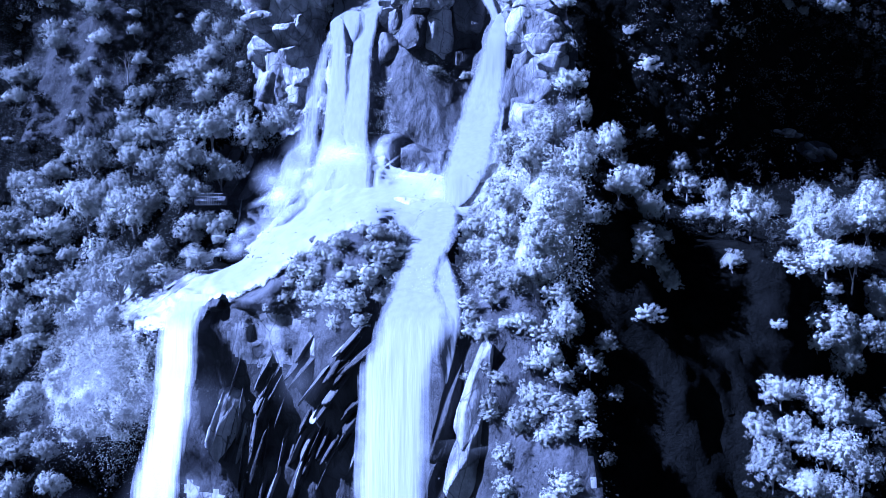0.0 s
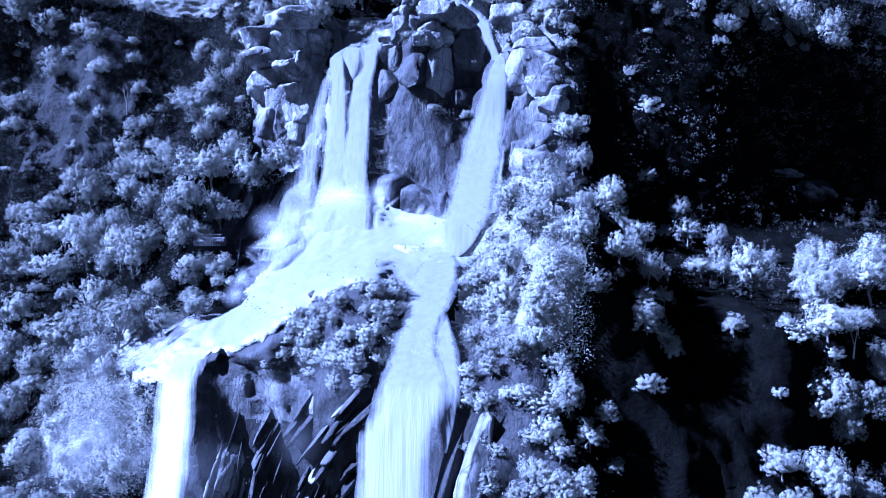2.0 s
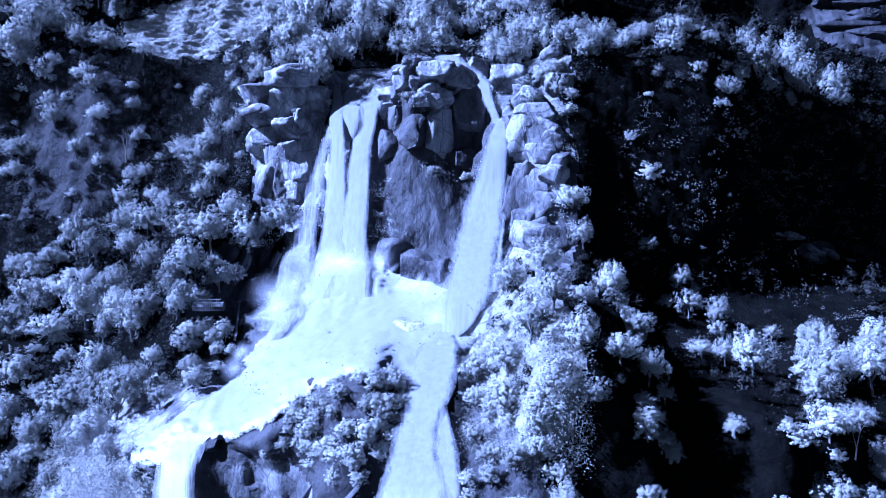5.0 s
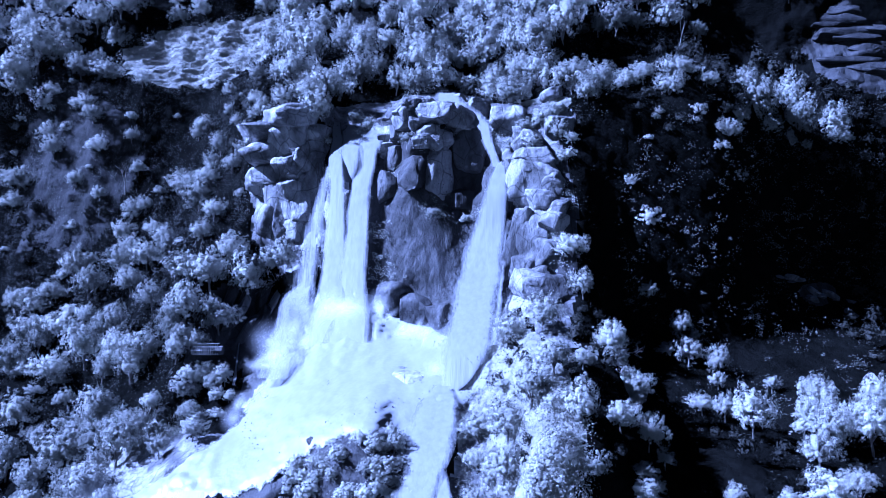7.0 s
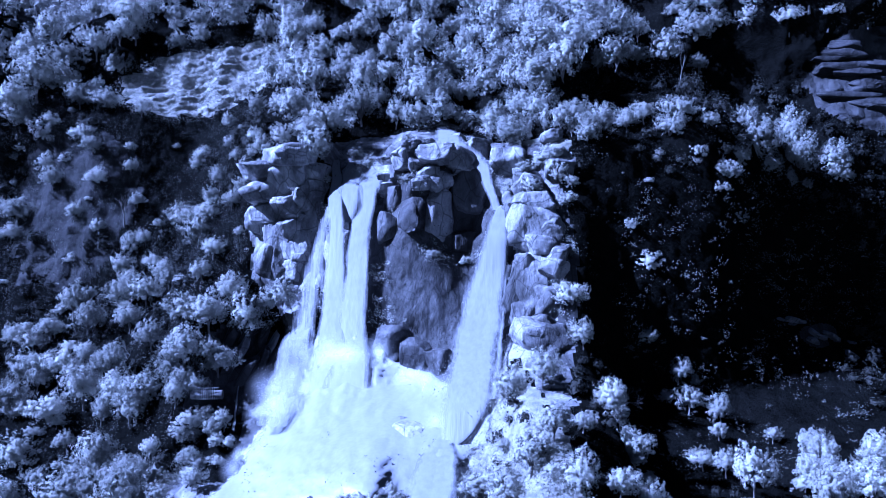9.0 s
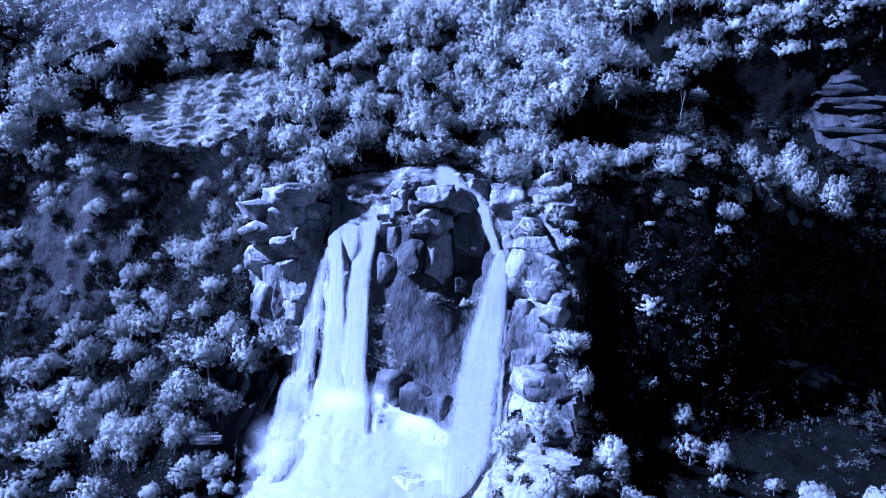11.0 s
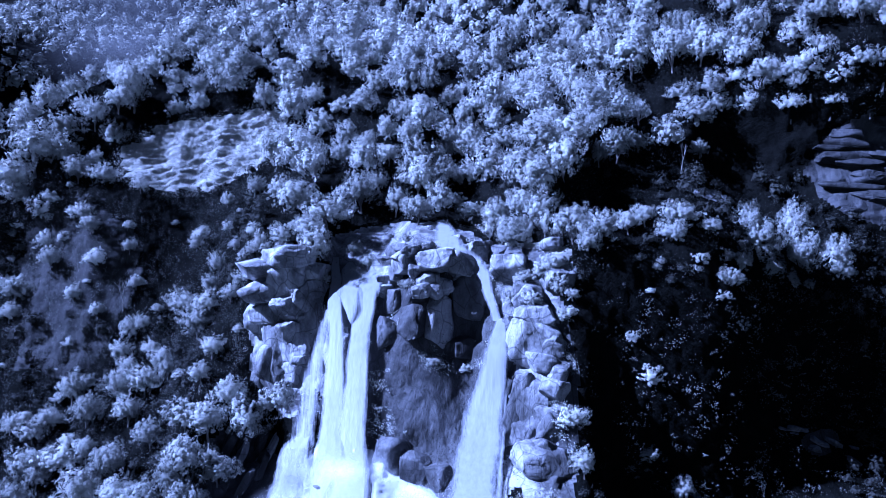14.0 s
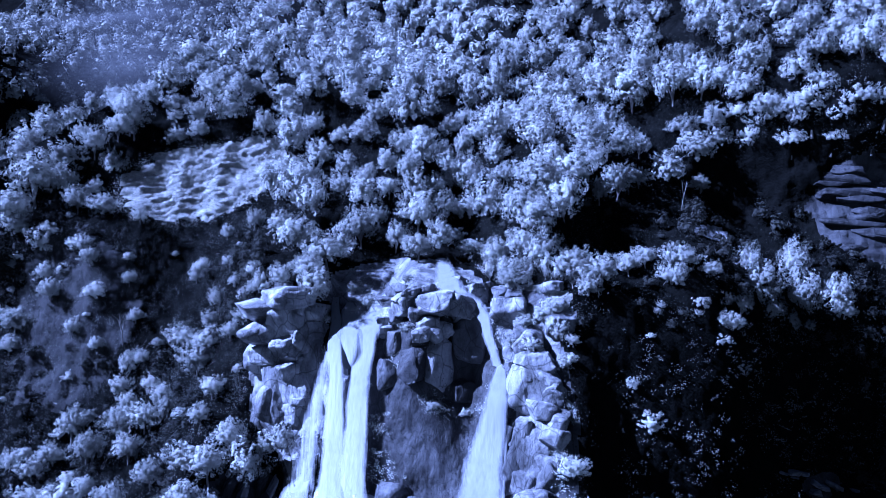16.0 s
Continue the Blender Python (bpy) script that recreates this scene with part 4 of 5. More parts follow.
def flow_material(name, cover, gain):
    """White water that thins out in streaks towards its edges."""
    m, nt, b = material(name, 0.5, 0.3)
    nt.links.new(ramp(nt, noise_tex(nt, (1.3, 1.3, 0.1), 5, 0.6), (0.2, (0.135, 0.139, 0.143)), (0.6, (0.178, 0.183, 0.188))), b.inputs["Base Color"])
    bump(nt, b, noise_tex(nt, (1.2, 1.2, 0.05), 4, 0.55), 0.12, 0.5)
    # Normals bent up and sunward, so upright sheets shade as if lit.
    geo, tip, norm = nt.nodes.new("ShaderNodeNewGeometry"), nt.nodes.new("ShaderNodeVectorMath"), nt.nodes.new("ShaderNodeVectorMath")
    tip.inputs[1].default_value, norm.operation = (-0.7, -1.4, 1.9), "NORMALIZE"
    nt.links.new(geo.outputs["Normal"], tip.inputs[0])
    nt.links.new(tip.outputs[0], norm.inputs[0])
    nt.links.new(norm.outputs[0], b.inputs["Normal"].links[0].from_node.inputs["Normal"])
    uvn = nt.nodes.new("ShaderNodeUVMap")
    uvn.uv_map = "flow"
    sep = nt.nodes.new("ShaderNodeSeparateXYZ")
    nt.links.new(uvn.outputs[0], sep.inputs[0])

    def calc(op, a, b3, c3=None):
        n = nt.nodes.new("ShaderNodeMath")
        n.operation = op
        for s3, v in zip(n.inputs, (a, b3, c3)):
            if v is None:
                continue
            if isinstance(v, (int, float)):
                s3.default_value = v
            else:
                nt.links.new(v, s3)
        return n.outputs[0]

    mid = calc("SUBTRACT", 1.0, calc("ABSOLUTE", calc("MULTIPLY_ADD", sep.outputs[0], 2.0, -1.0), 0.0))
    streak = noise_tex(nt, (1.9, 0.6, 0.06), 6, 0.6)
    wisp = noise_tex(nt, (0.9, 0.9, 0.7), 5, 0.6)
    a = calc("MULTIPLY_ADD", mid, gain, cover)
    a = calc("ADD", a, calc("MULTIPLY_ADD", streak, 1.7, -0.85))
    a = calc("ADD", a, calc("MULTIPLY_ADD", wisp, 0.6, -0.3))
    a = calc("MINIMUM", calc("MAXIMUM", a, 0.0), 1.0)
    t = nt.nodes.new("ShaderNodeBsdfTranslucent")
    t.inputs[0].default_value = (0.22, 0.224, 0.228, 1)
    both = nt.nodes.new("ShaderNodeMixShader")
    both.inputs[0].default_value = 0.25
    nt.links.new(b.outputs[0], both.inputs[1])
    nt.links.new(t.outputs[0], both.inputs[2])
    gone = nt.nodes.new("ShaderNodeBsdfTransparent")
    out = nt.nodes.new("ShaderNodeMixShader")
    nt.links.new(a, out.inputs[0])
    nt.links.new(gone.outputs[0], out.inputs[1])
    nt.links.new(both.outputs[0], out.inputs[2])
    nt.links.new(out.outputs[0], nt.nodes["Material Output"].inputs[0])
    return m


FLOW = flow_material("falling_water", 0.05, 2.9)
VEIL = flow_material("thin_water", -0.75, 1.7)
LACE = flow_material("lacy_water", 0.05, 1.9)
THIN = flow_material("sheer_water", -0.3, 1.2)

streams("waterfall", [
    ([(-20.3, 146, 85.6, 1.2), (-20.1, 142.6, 84, 1.6), (-19.6, 139.5, 81.4, 2.0), (-19.4, 136.5, 77, 2.5), (-18.9, 133.4, 71, 2.9), (-18.8, 132, 62, 3.4), (-18.9, 130.4, 54, 4.4), (-18.6, 127.5, 44, 8)], FLOW, 0.9),
    ([(-12.2, 146, 85.4, 1.8), (-12.3, 141, 83.4, 2.6), (-13.3, 139, 81.2, 4.4), (-14.2, 136, 77, 4.2), (-14.7, 133.6, 71, 3.5), (-15.0, 131.6, 62, 4.0), (-15.2, 129.8, 54, 4.8), (-15.4, 127, 44, 8)], FLOW, 0.9),
    ([(-17.4, 143.6, 84.6, 1.6), (-17.2, 141.4, 83, 4), (-17, 139.6, 81, 4.4), (-17, 137.8, 78.4, 4.4), (-17, 136, 75.4, 3.4), (-17, 134.6, 73, 1.4)], LACE, 0.3),
    ([(-20.7, 136.2, 76.5, 0.6), (-21.6, 134, 71, 2.6), (-22.8, 132.8, 64, 4.2), (-23.6, 131.8, 58, 5.2), (-24.6, 130.6, 53, 6.0), (-25.6, 127.5, 46, 7.5), (-26.6, 123, 40, 8)], THIN, 0.6),
    ([(-22.8, 131.6, 56.2, 0.5), (-24.2, 130.8, 54.2, 3.2), (-25.6, 130.2, 52.2, 4.6), (-26.2, 128.6, 48.5, 4.4), (-26.8, 126, 44, 5)], LACE, 0.3),
    ([(-10.9, 129.6, 54.6, 0.2), (-11, 128.8, 51, 0.5), (-11.2, 127.4, 46, 0.7)], LACE, 0.1),
], "white twin waterfall dropping in streaks over the grey cliff", 3)
streams("waterfall", [
    ([(-0.2, 150, 93.2, 2.2), (0.4, 147.6, 91, 3.4), (1.4, 144, 87.6, 5.0), (4.4, 140, 85.6, 4.2), (6.6, 135.4, 83, 3.0), (7.9, 132, 79, 1.8), (9.2, 128.6, 74.6, 1.4)], LACE, 0.6),
    ([(-9.6, 147, 89.4, 0.6), (-9, 145, 87.8, 2.4), (-10, 143.6, 86.4, 2.6), (-11.4, 142, 84.4, 2.4)], LACE, 0.3),
    ([(9.6, 128.2, 74.8, 1.4), (8.9, 127, 71, 3.2), (8.0, 125.6, 66, 4.2), (6.6, 124.2, 60, 5.6), (5.0, 123, 53, 6.2), (3.4, 121, 46.5, 6), (2.2, 114, 42, 4), (1.2, 107, 40, 2)], FLOW, 0.9),
    ([(10.6, 123.4, 70, 0.5), (10.2, 121, 64, 0.8), (9.4, 119.4, 57, 1.0), (8.2, 117, 51, 1.6), (7, 114, 46.5, 2.4)], VEIL, 0.5),
], "white waterfall sliding down a slanting rock gully", 11)
streams("waterfall", [
    ([(-32, 104, 28.4, 4.4), (-33.2, 99.5, 26.2, 5.0), (-33.6, 96.8, 23.6, 5.0), (-34.0, 95.4, 18, 4.9), (-34.8, 94.6, 11, 5.3), (-35.6, 94, 4, 5.8), (-36.4, 93.6, -8, 6.6)], LACE, 0.8),
    ([(-33.6, 97.4, 24, 5.4), (-34.2, 96, 17, 6), (-35.2, 95, 9, 7), (-36.2, 94.4, 0, 8), (-36.8, 94, -8, 9)], VEIL, 0.5),
], "white waterfall plunging off the lower ledge", 23)
streams("waterfall", [
    ([(0.2, 108, 41, 2), (-0.6, 103, 39, 5), (-1.6, 97, 35.4, 5.6), (-2.6, 91, 32, 4.4), (-3.1, 87.6, 29.4, 5), (-3.0, 85, 25.4, 7.2), (-4.8, 83, 19.4, 7), (-5.5, 81.8, 8.6, 6.8), (-6.2, 80.8, -8, 7.4)], FLOW, 0.8),
    ([(-0.6, 96, 35.4, 0.2), (0.0, 90, 32.5, 1.4), (0.4, 85.4, 29, 2.6), (0.6, 82, 25.6, 2.4), (0.4, 80.4, 22, 1.2), (0.3, 79.6, 19.6, 0.3)], LACE, 0.2),
], "broad white waterfall pouring over the lower cliff", 31)


streams("rivulet", [([(-31.6, 131, 54.5, 0.25), (-32.6, 130.6, 51, 0.5), (-34, 130, 47.5, 0.35), (-35.2, 129.4, 44.5, 0.3), (-34.9, 129, 42, 0.45), (-34.4, 128, 38, 0.6)], LACE, 0.1)], "thin white rivulet trickling down dark wet rock", 43, True)


def froth(name, x0, x1, z0, z1, inside, label, proud, seed):
    """Foaming water that runs over the rock: a lumpy skin standing off the face."""
    nx, nz = int((x1 - x0) / 0.35), int((z1 - z0) / 0.16)
    vs, index, fs, cover, spots = [], {}, [], [], {}
    for i in range(nx + 1):
        for j in range(nz + 1):
            x, z = x0 + (x1 - x0) * i / nx, z0 + (z1 - z0) * j / nz
            v = inside(x, z) + 0.3 * noise.noise(Vector((x, seed, z)) * 0.35)
            p = on_face(x, z)[0] if v >= 0.4 else None
            if p is not None:
                spots[i, j] = (v, p)
    level = {c2: p.y for c2, (v, p) in spots.items()}
    for _ in range(8):
        near = {}
        for (i, j), y in level.items():
            ring = [level[c2] for c2 in ((i - 1, j), (i + 1, j), (i, j - 2), (i, j + 2)) if c2 in level]
            near[i, j] = min(y, sum(ring) / len(ring) if ring else y)
        level = near
    for (i, j), (v, p) in spots.items():
        lump = noise.fractal(Vector((p.x * 0.3, p.y * 0.2, p.z * 0.4)) + Vector((seed, 0, 0)), 0.9, 2.1, 3)
        h = proud * (1 + 1.0 * oval(p.x, p.z, -18, 49, 10, 8)) * min(1, (v - 0.4) * 2) * max(0.3, 0.75 + (0.25 + 0.55 * oval(p.x, p.z, -38, 27, 9, 5)) * lump) - 0.05
        index[i, j] = len(vs)
        vs.append((p.x, level[i, j] - 0.75 * h, p.z + 0.65 * h))
        cover.append((v, 0))
    for i in range(nx):
        for j in range(nz):
            q = [(i, j), (i + 1, j), (i + 1, j + 1), (i, j + 1)]
            if all(c2 in index for c2 in q) and abs(vs[index[q[0]]][1] - vs[index[q[3]]][1]) < 12 and abs(vs[index[q[0]]][1] - vs[index[q[1]]][1]) < 12:
                fs.append([index[c2] for c2 in q])
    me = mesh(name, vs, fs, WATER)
    lay = me.uv_layers.new(name="cover")
    lay.data.foreach_set("uv", np.array([cover[i] for f in fs for i in f], np.float32).ravel())
    me.polygons.foreach_set("use_smooth", np.ones(len(fs), bool))
    return tagged(new(name, me), label, "water", kind="structure")


def foam(x, z):
    """Where the foam lies on the ledge: between the foot of the upper falls and the brow of the lower wall."""
    left = np.interp(z, [22, 24.6, 27.6, 30, 33, 38, 43.5, 48, 54], [-46, -45, -40, -36, -32.5, -30, -28, -26, -22])
    right = np.interp(z, [31, 34, 37, 38.5, 41, 44, 47, 49, 52, 54], [-0.5, 0.6, 1.4, 3.6, 6, 7.2, 6.4, 5, -10, -14])
    low = np.interp(x, [-45, -41, -34.5, -30, -28, -22.5, -16.7, -12, -6, -4.4, -1, 1, 3], [24, 22.6, 22.6, 25.4, 27, 29, 33.2, 35.6, 35, 31, 30.4, 33, 36])
    high = np.interp(x, [-45, -32, -27, -22, -12, -8, 1, 6, 9], [28, 41, 49, 53, 53, 49.5, 47, 49.5, 45])
    gap = min((x - left) / 2.5, (right - x) / 2, (z - low) / 1.2, (high - z) / 1.5)
    return min(1, max(0, 0.4 + 0.6 * gap))


froth("foaming_pool", -47, 8, 22, 54, foam, "white foaming water rushing over the boulders of the ledge", 1.5, 5)


def spray(name, clouds, label, seed):
    """Flying droplets: tiny flecks, thickest at the heart of each cloud."""
    rng = np.random.default_rng(seed)
    cs = []
    for x, y, z, rx, ry, rz, count in clouds:
        cs.append(np.array([x, y, z]) + np.clip(rng.normal(size=(count, 3)), -2, 2) * rng.uniform(0.4, 0.9, (count, 1)) * np.array([rx, ry, rz]))
    cs = np.concatenate(cs)
    q = leaves(cs, unit(rng.normal(size=(len(cs), 3)) + np.array([-0.4, -0.8, 0.5])), 0.085, rng)
    ob = tagged(new(name, loose(name, q, SPRAY)), label, "spray", kind="stuff")
    ob.visible_shadow = False
    return ob


spray("spray", [(-17, 122, 50, 5, 2, 2.6, 3000), (3, 118, 47, 3, 2, 2, 1500), (-27, 119, 44, 2, 2, 3, 1200), (-1, 82, 28, 3, 1.5, 3, 900)],
      "white droplets flung up where the falls strike", 77)

def vapour(name, density):
    m, nt, b = material(name, 0.9, 0.0)
    nt.nodes.remove(b)
    uvn = nt.nodes.new("ShaderNodeUVMap")
    uvn.uv_map = "puff"
    grad = nt.nodes.new("ShaderNodeTexGradient")
    grad.gradient_type = "SPHERICAL"
    mp = nt.nodes.new("ShaderNodeMapping")
    mp.inputs["Location"].default_value, mp.inputs["Scale"].default_value = (-1, -1, 0), (2, 2, 1)
    nt.links.new(uvn.outputs[0], mp.inputs[0])
    nt.links.new(mp.outputs[0], grad.inputs[0])
    wisp = ramp(nt, noise_tex(nt, (0.5, 0.5, 0.4), 5, 0.6), (0.3, (0.5, 0.5, 0.5)), (0.7, (1, 1, 1)))
    thin = mix(nt, "MULTIPLY", 1.0, mix(nt, "MULTIPLY", 1.0, grad.outputs[0], grad.outputs[0]), wisp)
    dens = nt.nodes.new("ShaderNodeMath")
    dens.operation = "MULTIPLY"
    dens.inputs[1].default_value = density
    nt.links.new(thin, dens.inputs[0])
    # Fixed normal in place of the puff's own, so every puff shades as lit.
    lit_normal = nt.nodes.new("ShaderNodeCombineXYZ")
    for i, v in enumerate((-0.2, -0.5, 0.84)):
        lit_normal.inputs[i].default_value = v
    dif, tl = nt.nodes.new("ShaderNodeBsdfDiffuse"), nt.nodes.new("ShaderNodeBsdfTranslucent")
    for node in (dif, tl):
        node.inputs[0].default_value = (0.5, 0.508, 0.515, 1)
        nt.links.new(lit_normal.outputs[0], node.inputs["Normal"])
    half, veil = nt.nodes.new("ShaderNodeMixShader"), nt.nodes.new("ShaderNodeMixShader")
    half.inputs[0].default_value = 0.5
    nt.links.new(dif.outputs[0], half.inputs[1])
    nt.links.new(tl.outputs[0], half.inputs[2])
    nt.links.new(dens.outputs[0], veil.inputs[0])
    nt.links.new(nt.nodes.new("ShaderNodeBsdfTransparent").outputs[0], veil.inputs[1])
    nt.links.new(half.outputs[0], veil.inputs[2])
    nt.links.new(veil.outputs[0], nt.nodes["Material Output"].inputs[0])
    return m


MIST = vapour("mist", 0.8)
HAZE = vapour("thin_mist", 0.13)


def mist(name, clouds, label, seed, mat=MIST):
    """Drifting vapour: soft-edged puffs of several metres, thinning outwards."""
    rng = np.random.default_rng(seed)
    qs = []
    for x, y, z, rx, ry, rz, count, size in clouds:
        for _ in range(count):
            c3 = np.array([x, y, z]) + np.clip(rng.normal(size=3), -1.9, 1.9) * np.array([rx, ry, rz])
            n = unit((rng.normal(size=3) * 0.35 + np.array([-0.3, -0.8, 0.5]))[None])[0]
            t = unit(np.cross(n, rng.normal(size=3))[None])[0]
            u = np.cross(n, t)
            w = size * rng.uniform(0.6, 1.3)
            qs.append([c3 - t * w - u * w, c3 + t * w - u * w, c3 + t * w + u * w, c3 - t * w + u * w])
    me = loose(name, np.array(qs), mat)
    lay = me.uv_layers.new(name="puff")
    lay.data.foreach_set("uv", np.tile(np.array([0, 0, 1, 0, 1, 1, 0, 1], np.float32), len(qs)))
    ob = tagged(new(name, me), label, "mist", kind="stuff")
    ob.visible_shadow = False
    return ob


mist("mist", [(-17, 119.5, 50.5, 4, 1, 1.6, 7, 3.6), (-24.5, 119, 47, 1.6, 1, 2.4, 6, 3.4), (-27.5, 115, 41.5, 1.4, 1, 2.4, 5, 3), (-10, 120, 49.5, 2.5, 1, 1, 4, 2.8), (-4, 117, 46.5, 2.5, 1, 1, 4, 2.6),
              (3.5, 115, 44.5, 2.4, 1, 2, 5, 2.8), (1, 105, 41, 1.8, 1, 1.2, 4, 2.4), (5.5, 118, 49, 1, 1, 2, 3, 2.6), (-30.5, 109, 36, 1.4, 1, 1.6, 3, 2.6)],
     "drifting white mist above the foot of the falls", 78)

mist("haze", [(-45, 90, 14, 6, 2, 7, 6, 8), (-37, 88, 9, 4, 2, 6, 6, 6), (-24, 86, 22, 6, 2, 4, 3, 5), (2, 74, 10, 4, 1.5, 8, 2, 4)], "thin haze of spray drifting before the lower falls", 79, HAZE)
mist("haze", [(-125, 270, 175, 40, 12, 30, 15, 45)], "thin blue haze hanging over the wooded slopes", 80, HAZE)

# ---- rocks ----
def block_mesh(seed, w, d, h):
    """An angular rock: a ball trimmed by planes of uneven distance, with a rough skin."""
    rng = random.Random(seed)
    bm = bmesh.new()
    bmesh.ops.create_icosphere(bm, subdivisions=4 if max(w, h) > 2.6 and min(w, h) > 1.4 else 3, radius=1.0)
    layered = w > 2.4 and h > 1.4
    planes = []
    for axis in ((1, 0, 0), (-1, 0, 0), (0, 1, 0), (0, -1, 0), (0, 0, 1), (0, 0, -1)):
        n = (Vector(axis) + Vector([rng.uniform(-0.32, 0.32) for _ in range(3)])).normalized()
        planes.append((n, rng.uniform(0.56, 0.74)))
    for _ in range(10):
        n = Vector([rng.gauss(0, 1) for _ in range(3)]).normalized()
        planes.append((n, rng.uniform(0.6, 0.8)))
    for v in bm.verts:
        p = v.co.copy()
        for n, dist in planes:
            over = p.dot(n) - dist
            if over > 0:
                p -= n * over
        if layered:
            lay = p.z * h * 0.95 + 0.9 * noise.noise(p * 1.6 + Vector((seed, 3, 0)))
            f = lay - math.floor(lay)
            ledge = 0.09 * noise.noise(Vector((seed * 1.7, math.floor(lay) * 5.3, 2))) - 0.06 * max(0, 1 - min(f, 1 - f) / 0.16)
            p.x, p.y = p.x * (1 + ledge), p.y * (1 + ledge)
        step = facet(p * 4 + Vector((seed, 0, 0)), 0.5, 0.4, 2.0, 0.3)
        p *= 1 + 0.07 * step[0] + 0.05 * noise.noise(p * 5 + Vector((seed, 0, 0)))
        v.co = Vector((p.x * w * 0.85, p.y * d * 0.85, p.z * h * 0.85))
    me = bpy.data.meshes.new("rock")
    bm.to_mesh(me)
    bm.free()
    me.polygons.foreach_set("use_smooth", np.ones(len(me.polygons), bool))
    return me


def rock(name, label, x, z, w, h, d, lean=0.0, turn=0.0, mat=None, out=0.25, seed=0, group="", pitch=0.0):
    """A block of the cliff, w wide, h high and d deep, standing out of the face by that share of its depth."""
    p, n = on_face(x, z)
    me = block_mesh(seed or int(abs(x) * 31 + z * 17), w, d, h)
    me.materials.append(mat or ROCK)
    ob = new(name, me)
    ob.matrix_world = Matrix.Translation(p + Vector((0, d * (0.5 - out), 0))) @ pose(0, 0, 0, pitch, lean, turn)
    return tagged(ob, label, "rock", group)


for x, z, w, h, d, lean, turn in ((-32, 83.6, 11, 3.6, 7, -4, 8), (-31.5, 79.4, 10, 5, 6, -3, 5), (-30.6, 75.2, 9, 3.6, 5, 3, 0), (-24, 82.5, 5, 3, 5, 8, -10)):
    rock("rock_slab", "overhanging pale slab of layered grey rock", x, z, w, h, d, lean, turn, PALE, out=0.3, group="layered slabs beside the fall")
for x, z, w, h, d, lean, turn in ((-30, 69.5, 6, 9, 5, 4, 14), (-25, 72, 5.5, 10, 4, -3, -8), (-23, 78, 4.5, 6, 4, 5, 20), (-31, 62.5, 5, 5, 4, 10, 10),
                                  (-9.5, 79.5, 4, 4, 4, 12, 30), 
                                  (11.6, 72.5, 3, 5.5, 4, -8, -30), (16.2, 70.5, 7.5, 9, 6, 4, -22), (14.8, 62, 6.5, 9, 5, 6, -18), (11.8, 58, 3.6, 14, 5, 15, -15)):
    rock("rock_block", "jointed grey rock block standing proud of the cliff", x, z, w, h, d, lean, turn, out=0.2, group="blocks of the cliff")
for x, z, w, h, d, lean, turn in ((5, 78.5, 7, 7, 6, 5, 0),  (-8, 82.6, 3.4, 2.4, 4, 0, 40),
                                  (15, 54, 8, 5, 7, 8, 10), (-8.6, 51.6, 5.4, 5.6, 4, 24, 20), (-4.6, 49.6, 5, 6, 4, 10, -15), (-0.6, 49, 3.6, 5, 4, -8, 30)):
    rock("boulder", "rounded dark boulder wedged at the brow", x, z, w, h, d, lean, turn, DAMP if z < 79 and x < 10 else ROCK, 0.3, group="boulders of the brow")
for x, z, w, h, d, lean, turn in ((-4.2, 40.6, 4.2, 3, 4, 6, -40), (-6.4, 41.4, 2.4, 2, 3, 10, -30)):
    rock("rock_block", "pale wet outcrop rising from the foam", x, z, w, h, d, lean, turn, PALE, 0.24, group="outcrop in the foam")
for x, z, w, h, d, lean, turn, mat in ((-10.2, 72, 3, 4.2, 3, -4, 20, DAMP), (-0.6, 74.4, 4.6, 8.6, 3, 3, 24, ROCK), (-8.4, 77.4, 4, 5, 4, 14, 30, DAMP), (-5, 74, 4.4, 6, 3, 6, -20, WET_SHADE),
                                       (3.8, 69.6, 4, 3.4, 3, 4, 14, WET_SHADE), (-26.8, 77, 5, 7, 4, 4, 30, ROCK), (-29.4, 66.4, 4.6, 8, 4, 6, 30, ROCK)):
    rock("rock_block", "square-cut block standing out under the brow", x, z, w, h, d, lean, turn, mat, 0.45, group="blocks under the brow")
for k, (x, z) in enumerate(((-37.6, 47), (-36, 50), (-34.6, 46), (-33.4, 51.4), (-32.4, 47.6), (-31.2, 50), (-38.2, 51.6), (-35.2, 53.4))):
    rock("rock_slab", "leaning dark wet slab beside the foot of the fall", x, z, 1.5, 5.5, 2.6, 22 + 4 * (k % 3), 24, ROCK if k in (1, 5) else WET_SHADE, 0.45, 350 + k, "dark slabs beside the fall")
rock("rock_block", "bright wedge of rock jutting beside the fall", -28.3, 11.5, 3, 7.5, 4, 20, 30, ROCK, 0.6)
rng = random.Random(33)
# The odd paler slab puts the wall's wet glints into its colour.
for k in range(64):
    u = k / 63
    x, z = -27 + 19 * u + rng.uniform(-0.6, 0.6), 11.5 + rng.uniform(-9.5, 7.5) + 7 * u
    steep = 8 + 26 * u + rng.uniform(-5, 5) + 10 * soft(z, 12, 20)
    rock("rock_slab", "slanting dark wet slab of split rock", x, z, rng.uniform(0.22, 0.6), rng.uniform(3.4, 8), 2.4, steep, rng.uniform(2, 22), DAMP if k % 4 == 2 else ROCK if k % 7 == 3 else WET_SHADE, rng.uniform(0.12, 0.34), 300 + k, "slanting slabs of the lower wall")
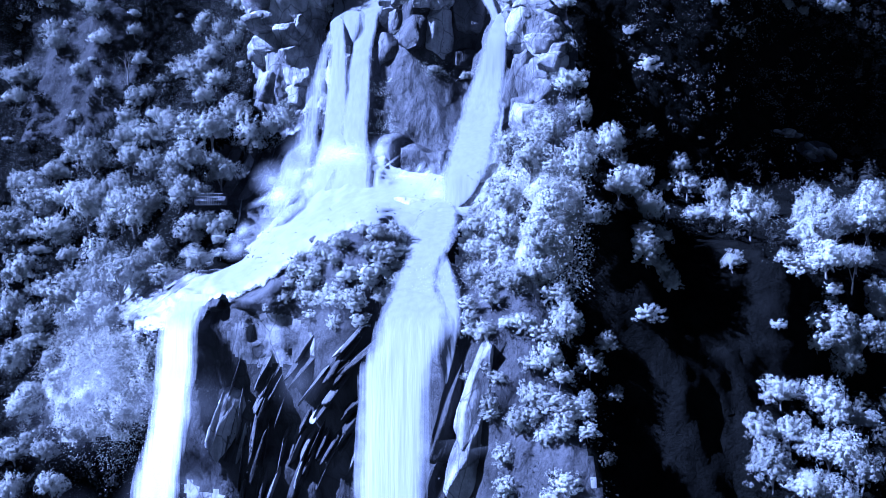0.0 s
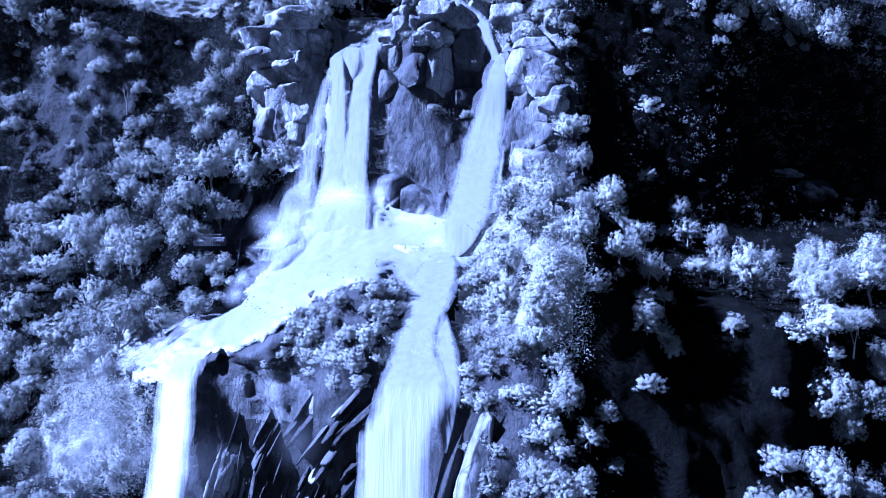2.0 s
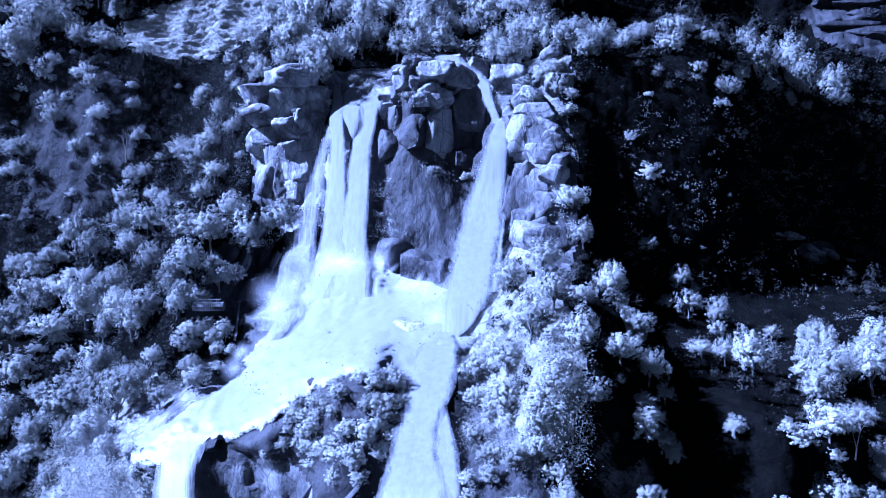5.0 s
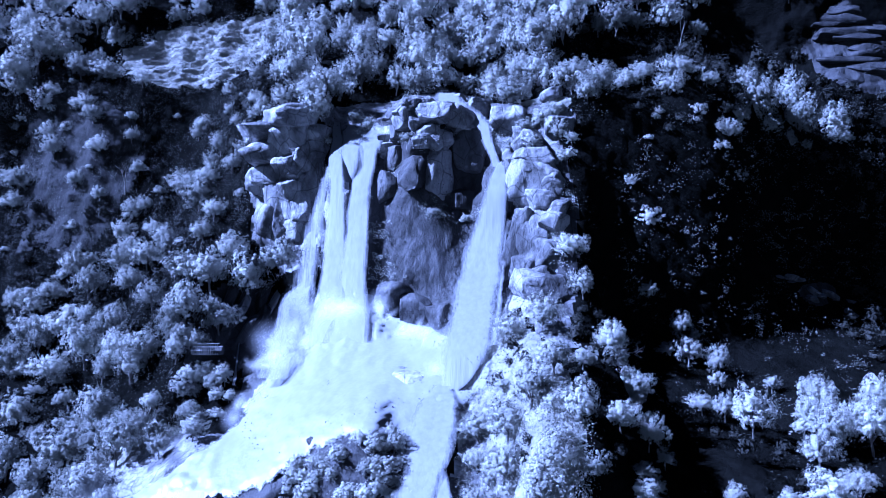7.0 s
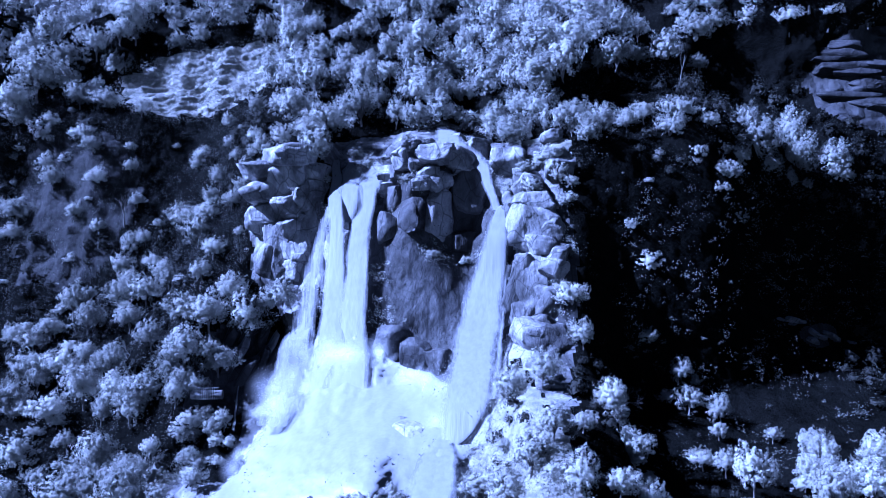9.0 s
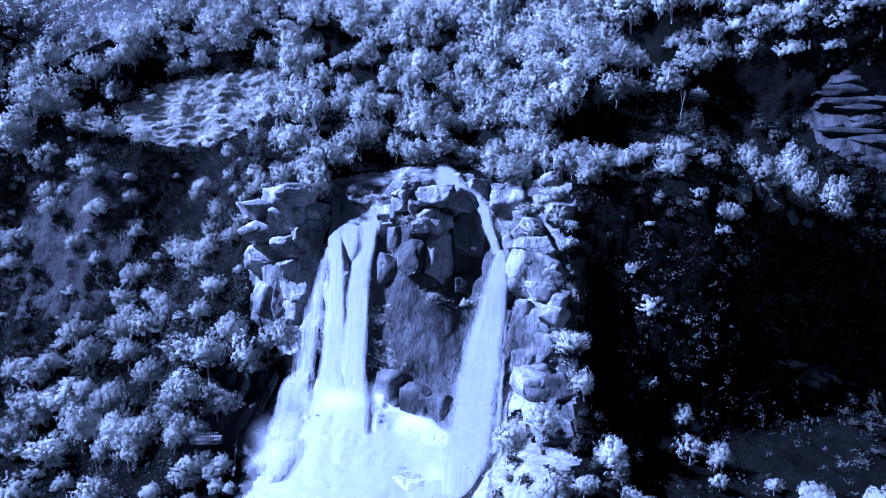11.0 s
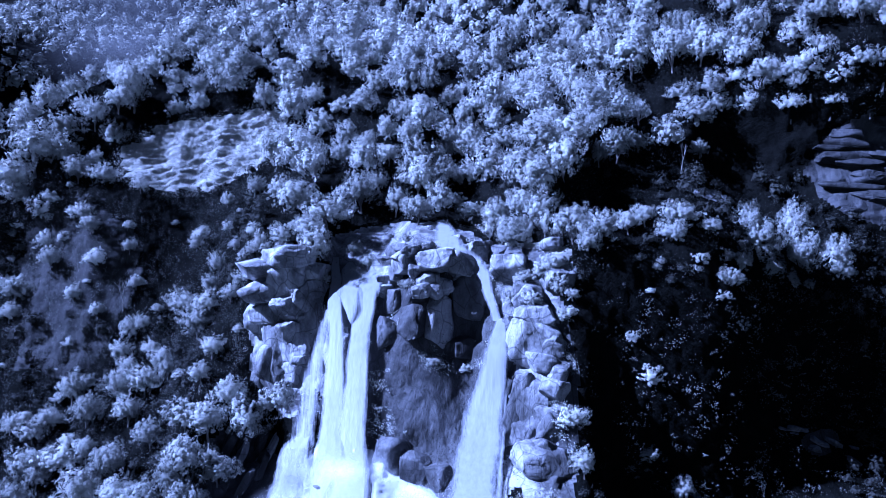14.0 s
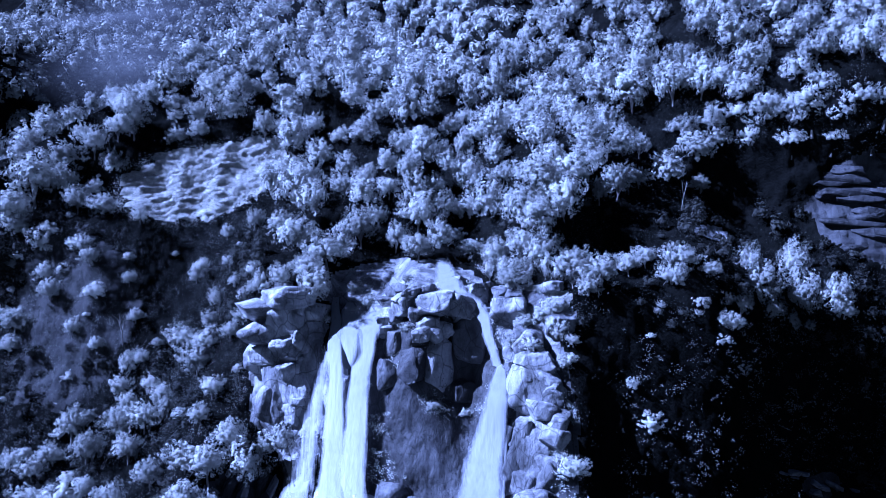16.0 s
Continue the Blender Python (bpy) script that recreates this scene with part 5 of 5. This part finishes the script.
for k, (x, z) in enumerate(((1, 17), (2.6, 13.5), (0.4, 10), (3.2, 18.5))):
    rock("rock_slab", "leaning grey slab beside the lower fall", x, z, 2, 9, 3, 18, 20, ROCK if k % 2 else WET_SHADE, 0.4, 330 + k, "leaning slabs by the fall")
rng = random.Random(9)
for k in range(8):
    x = rng.uniform(-43, -14)
    z = np.interp(x, [-45, -34.5, -30, -22.5, -16.7, -12, -6], [24, 23.2, 26, 29.5, 33.6, 36.6, 36.8]) + abs(rng.gauss(0, 2.2))
    w = rng.uniform(0.7, 1.9)
    rock("boulder", "wet boulder in the foaming water of the ledge", x, z, w, 0.8 * w, w, rng.uniform(-30, 30), rng.uniform(0, 90), ROCK if k % 3 else WET_SHADE, 0.85, 400 + k, "boulders on the ledge", rng.uniform(-30, 30))


for x, z, w, h, lean, turn in ((-1.4, 85, 5.6, 3.6, -8, 10), (3.4, 84.2, 5, 4, 8, -16), (-6.2, 84.4, 5, 3.6, -12, 24), (11.6, 83.4, 5.4, 4, 10, -20), (-28, 85.4, 8, 3.6, -4, 8)):
    rock("boulder", "pale rounded boulder in full sun on the brow", x, z, w, h, 6, lean, turn, PALE, 0.55, group="boulders of the brow")
rng = random.Random(52)
for k in range(10):
    z = 62 + 2.4 * k + rng.uniform(-0.6, 0.6)
    x = -29 + 2 * math.sin(k * 2.1) + rng.uniform(-2, 2)
    rock("rock_slab", "weathered ledge of layered pale grey rock", x, z, rng.uniform(4, 7), rng.uniform(3.6, 6.4), 5, rng.uniform(-8, 8), rng.uniform(-14, 20), PALE, rng.uniform(0.24, 0.36), 700 + k, "layered ledges beside the fall", rng.uniform(-8, 12))
for k in range(15):
    z = 55 + 1.9 * k + rng.uniform(-0.6, 0.6)
    x = 14.4 + 0.1 * (z - 55) + rng.uniform(-2.4, 3)
    rock("rock_slab", "tilted ledge of pale rock beside the gully", x, z, rng.uniform(3, 5.5), rng.uniform(2, 4.4), 4, rng.uniform(4, 30), rng.uniform(-30, 10), ROCK, rng.uniform(0.3, 0.46), 730 + k, "tilted ledges beside the gully", rng.uniform(-8, 14))
for k in range(14):
    x, z = rng.uniform(-11, 7), rng.uniform(79.5, 87)
    rock("rock_slab", "flat pale ledge of the rock brow between the falls", x, z, rng.uniform(2.6, 5), rng.uniform(1.6, 3.2), 4, rng.uniform(-12, 12), rng.uniform(-30, 30), PALE, rng.uniform(0.4, 0.6), 760 + k, "flat ledges of the brow", rng.uniform(-5, 15))
# Near-black rock colour puts the layered wall's shade into these ledges.
for k in range(16):
    x, z = rng.uniform(80, 93), 95 + 1.25 * k + rng.uniform(-0.5, 0.5)
    rock("rock_slab", "jutting ledge of dark layered rock above the terrace", x, z, rng.uniform(5, 10), rng.uniform(1.2, 2.6), 3.4, rng.uniform(4, 14), rng.uniform(-30, 4), WET_SHADE, rng.uniform(0.16, 0.3), 780 + k, "ledges of the layered wall", rng.uniform(-10, 10))
rng = random.Random(21)
for k in range(44):
    x = rng.uniform(-9.5, 20) if k < 34 else rng.uniform(-30, -22)
    z = rng.uniform(81.5, 88.5) if k < 34 else rng.uniform(66, 84)
    w = rng.uniform(0.9, 2.6)
    rock("rock_block", "broken grey block of the rubble along the brow", x, z, 1.3 * w, w * rng.uniform(0.6, 1), 1.4 * w, rng.uniform(-20, 20), rng.uniform(-40, 40), ROCK, 0.6, 600 + k, "rubble along the brow", rng.uniform(-20, 20))


# ---- small things ----
def fence():
    """A short railing of posts and rails at the edge of the lookout."""
    root = tagged(new("railing"), "weathered wooden railing on a small lookout among the bushes", "railing")
    ends = [on_face(x, 43.2)[0] + Vector((0, -1.6, 0)) for x in (-41.4, -39.2, -37)]
    top = max(p.z for p in ends) + 0.5
    y = min(p.y for p in ends)
    pts = [Vector((p.x, y + 0.3 * abs(k - 1), top)) for k, p in enumerate(ends)]
    for a, b2 in zip(pts, pts[1:]):
        for h in (0.55, 1.05):
            part("rail", mesh("rail", *tube([a + Vector((0, 0, h)), b2 + Vector((0, 0, h))], [0.045, 0.045]), RAILING), root)
        for k in range(6):
            p = a.lerp(b2, k / 6)
            part("post", mesh("post", *tube([p + Vector((0, 0, -0.9)), p + Vector((0, 0, 1.12))], [0.05, 0.04]), RAILING), root)
    vs, fs = joined([tube([pts[0] + Vector((-0.4, 0.5, -0.15)), pts[2] + Vector((0.4, 0.5, -0.15))], [0.75, 0.75], 8)])
    part("terrace", mesh("terrace", vs, fs, ROCK), root, "rough stone edge of the lookout")


fence()


def snag(x, z, height, spread, seed, label):
    """A bare dead tree: a thin stem that forks again and again."""
    rng = random.Random(seed)
    base, n = on_face(x, z)
    root = tagged(new("dead_tree"), label, "tree")
    pieces = []

    def grow(p, d, length, r, depth):
        q = p + d * length
        pieces.append(tube([p, p.lerp(q, 0.5) + Vector([rng.uniform(-0.06, 0.06) * length for _ in range(3)]), q], [r, r * 0.8, r * 0.55], 5))
        if depth:
            for _ in range(rng.choice((2, 3))):
                e = (d + Vector([rng.uniform(-spread, spread) for _ in range(3)])).normalized()
                grow(q, e, length * rng.uniform(0.6, 0.85), r * 0.5, depth - 1)

    grow(base + Vector((0, 0.3, -0.5)), Vector((0.05, -0.25, 1)).normalized(), height * 0.36, height * 0.022, 3)
    part("stem", mesh("stem", *joined(pieces), BARK), root)


snag(-71, 74, 9, 0.45, 1, "bare pale dead tree leaning from the shaded slope")
snag(45, 28, 7, 0.8, 2, "bare forked branches above the leafy crowns")
snag(27, 43, 6, 0.8, 3, "bare twisted branches in the dark gully")
snag(49, 103, 8, 0.3, 4, "pale broken dead trunk among the trees")

rng = random.Random(3)
for k in range(13):
    w = rng.uniform(0.7, 2.6)
    rock("rock_slab", "pale flake of layered rock catching light on the dark wall", 58 + 1.2 * k + rng.uniform(-1, 1), 56.5 - 0.5 * k + rng.uniform(-1.6, 1.6), w, 0.4 * w, 2.2, rng.uniform(8, 34), rng.uniform(-20, 40), ROCK, rng.uniform(0.35, 0.55), 500 + k, "flakes on the dark wall")
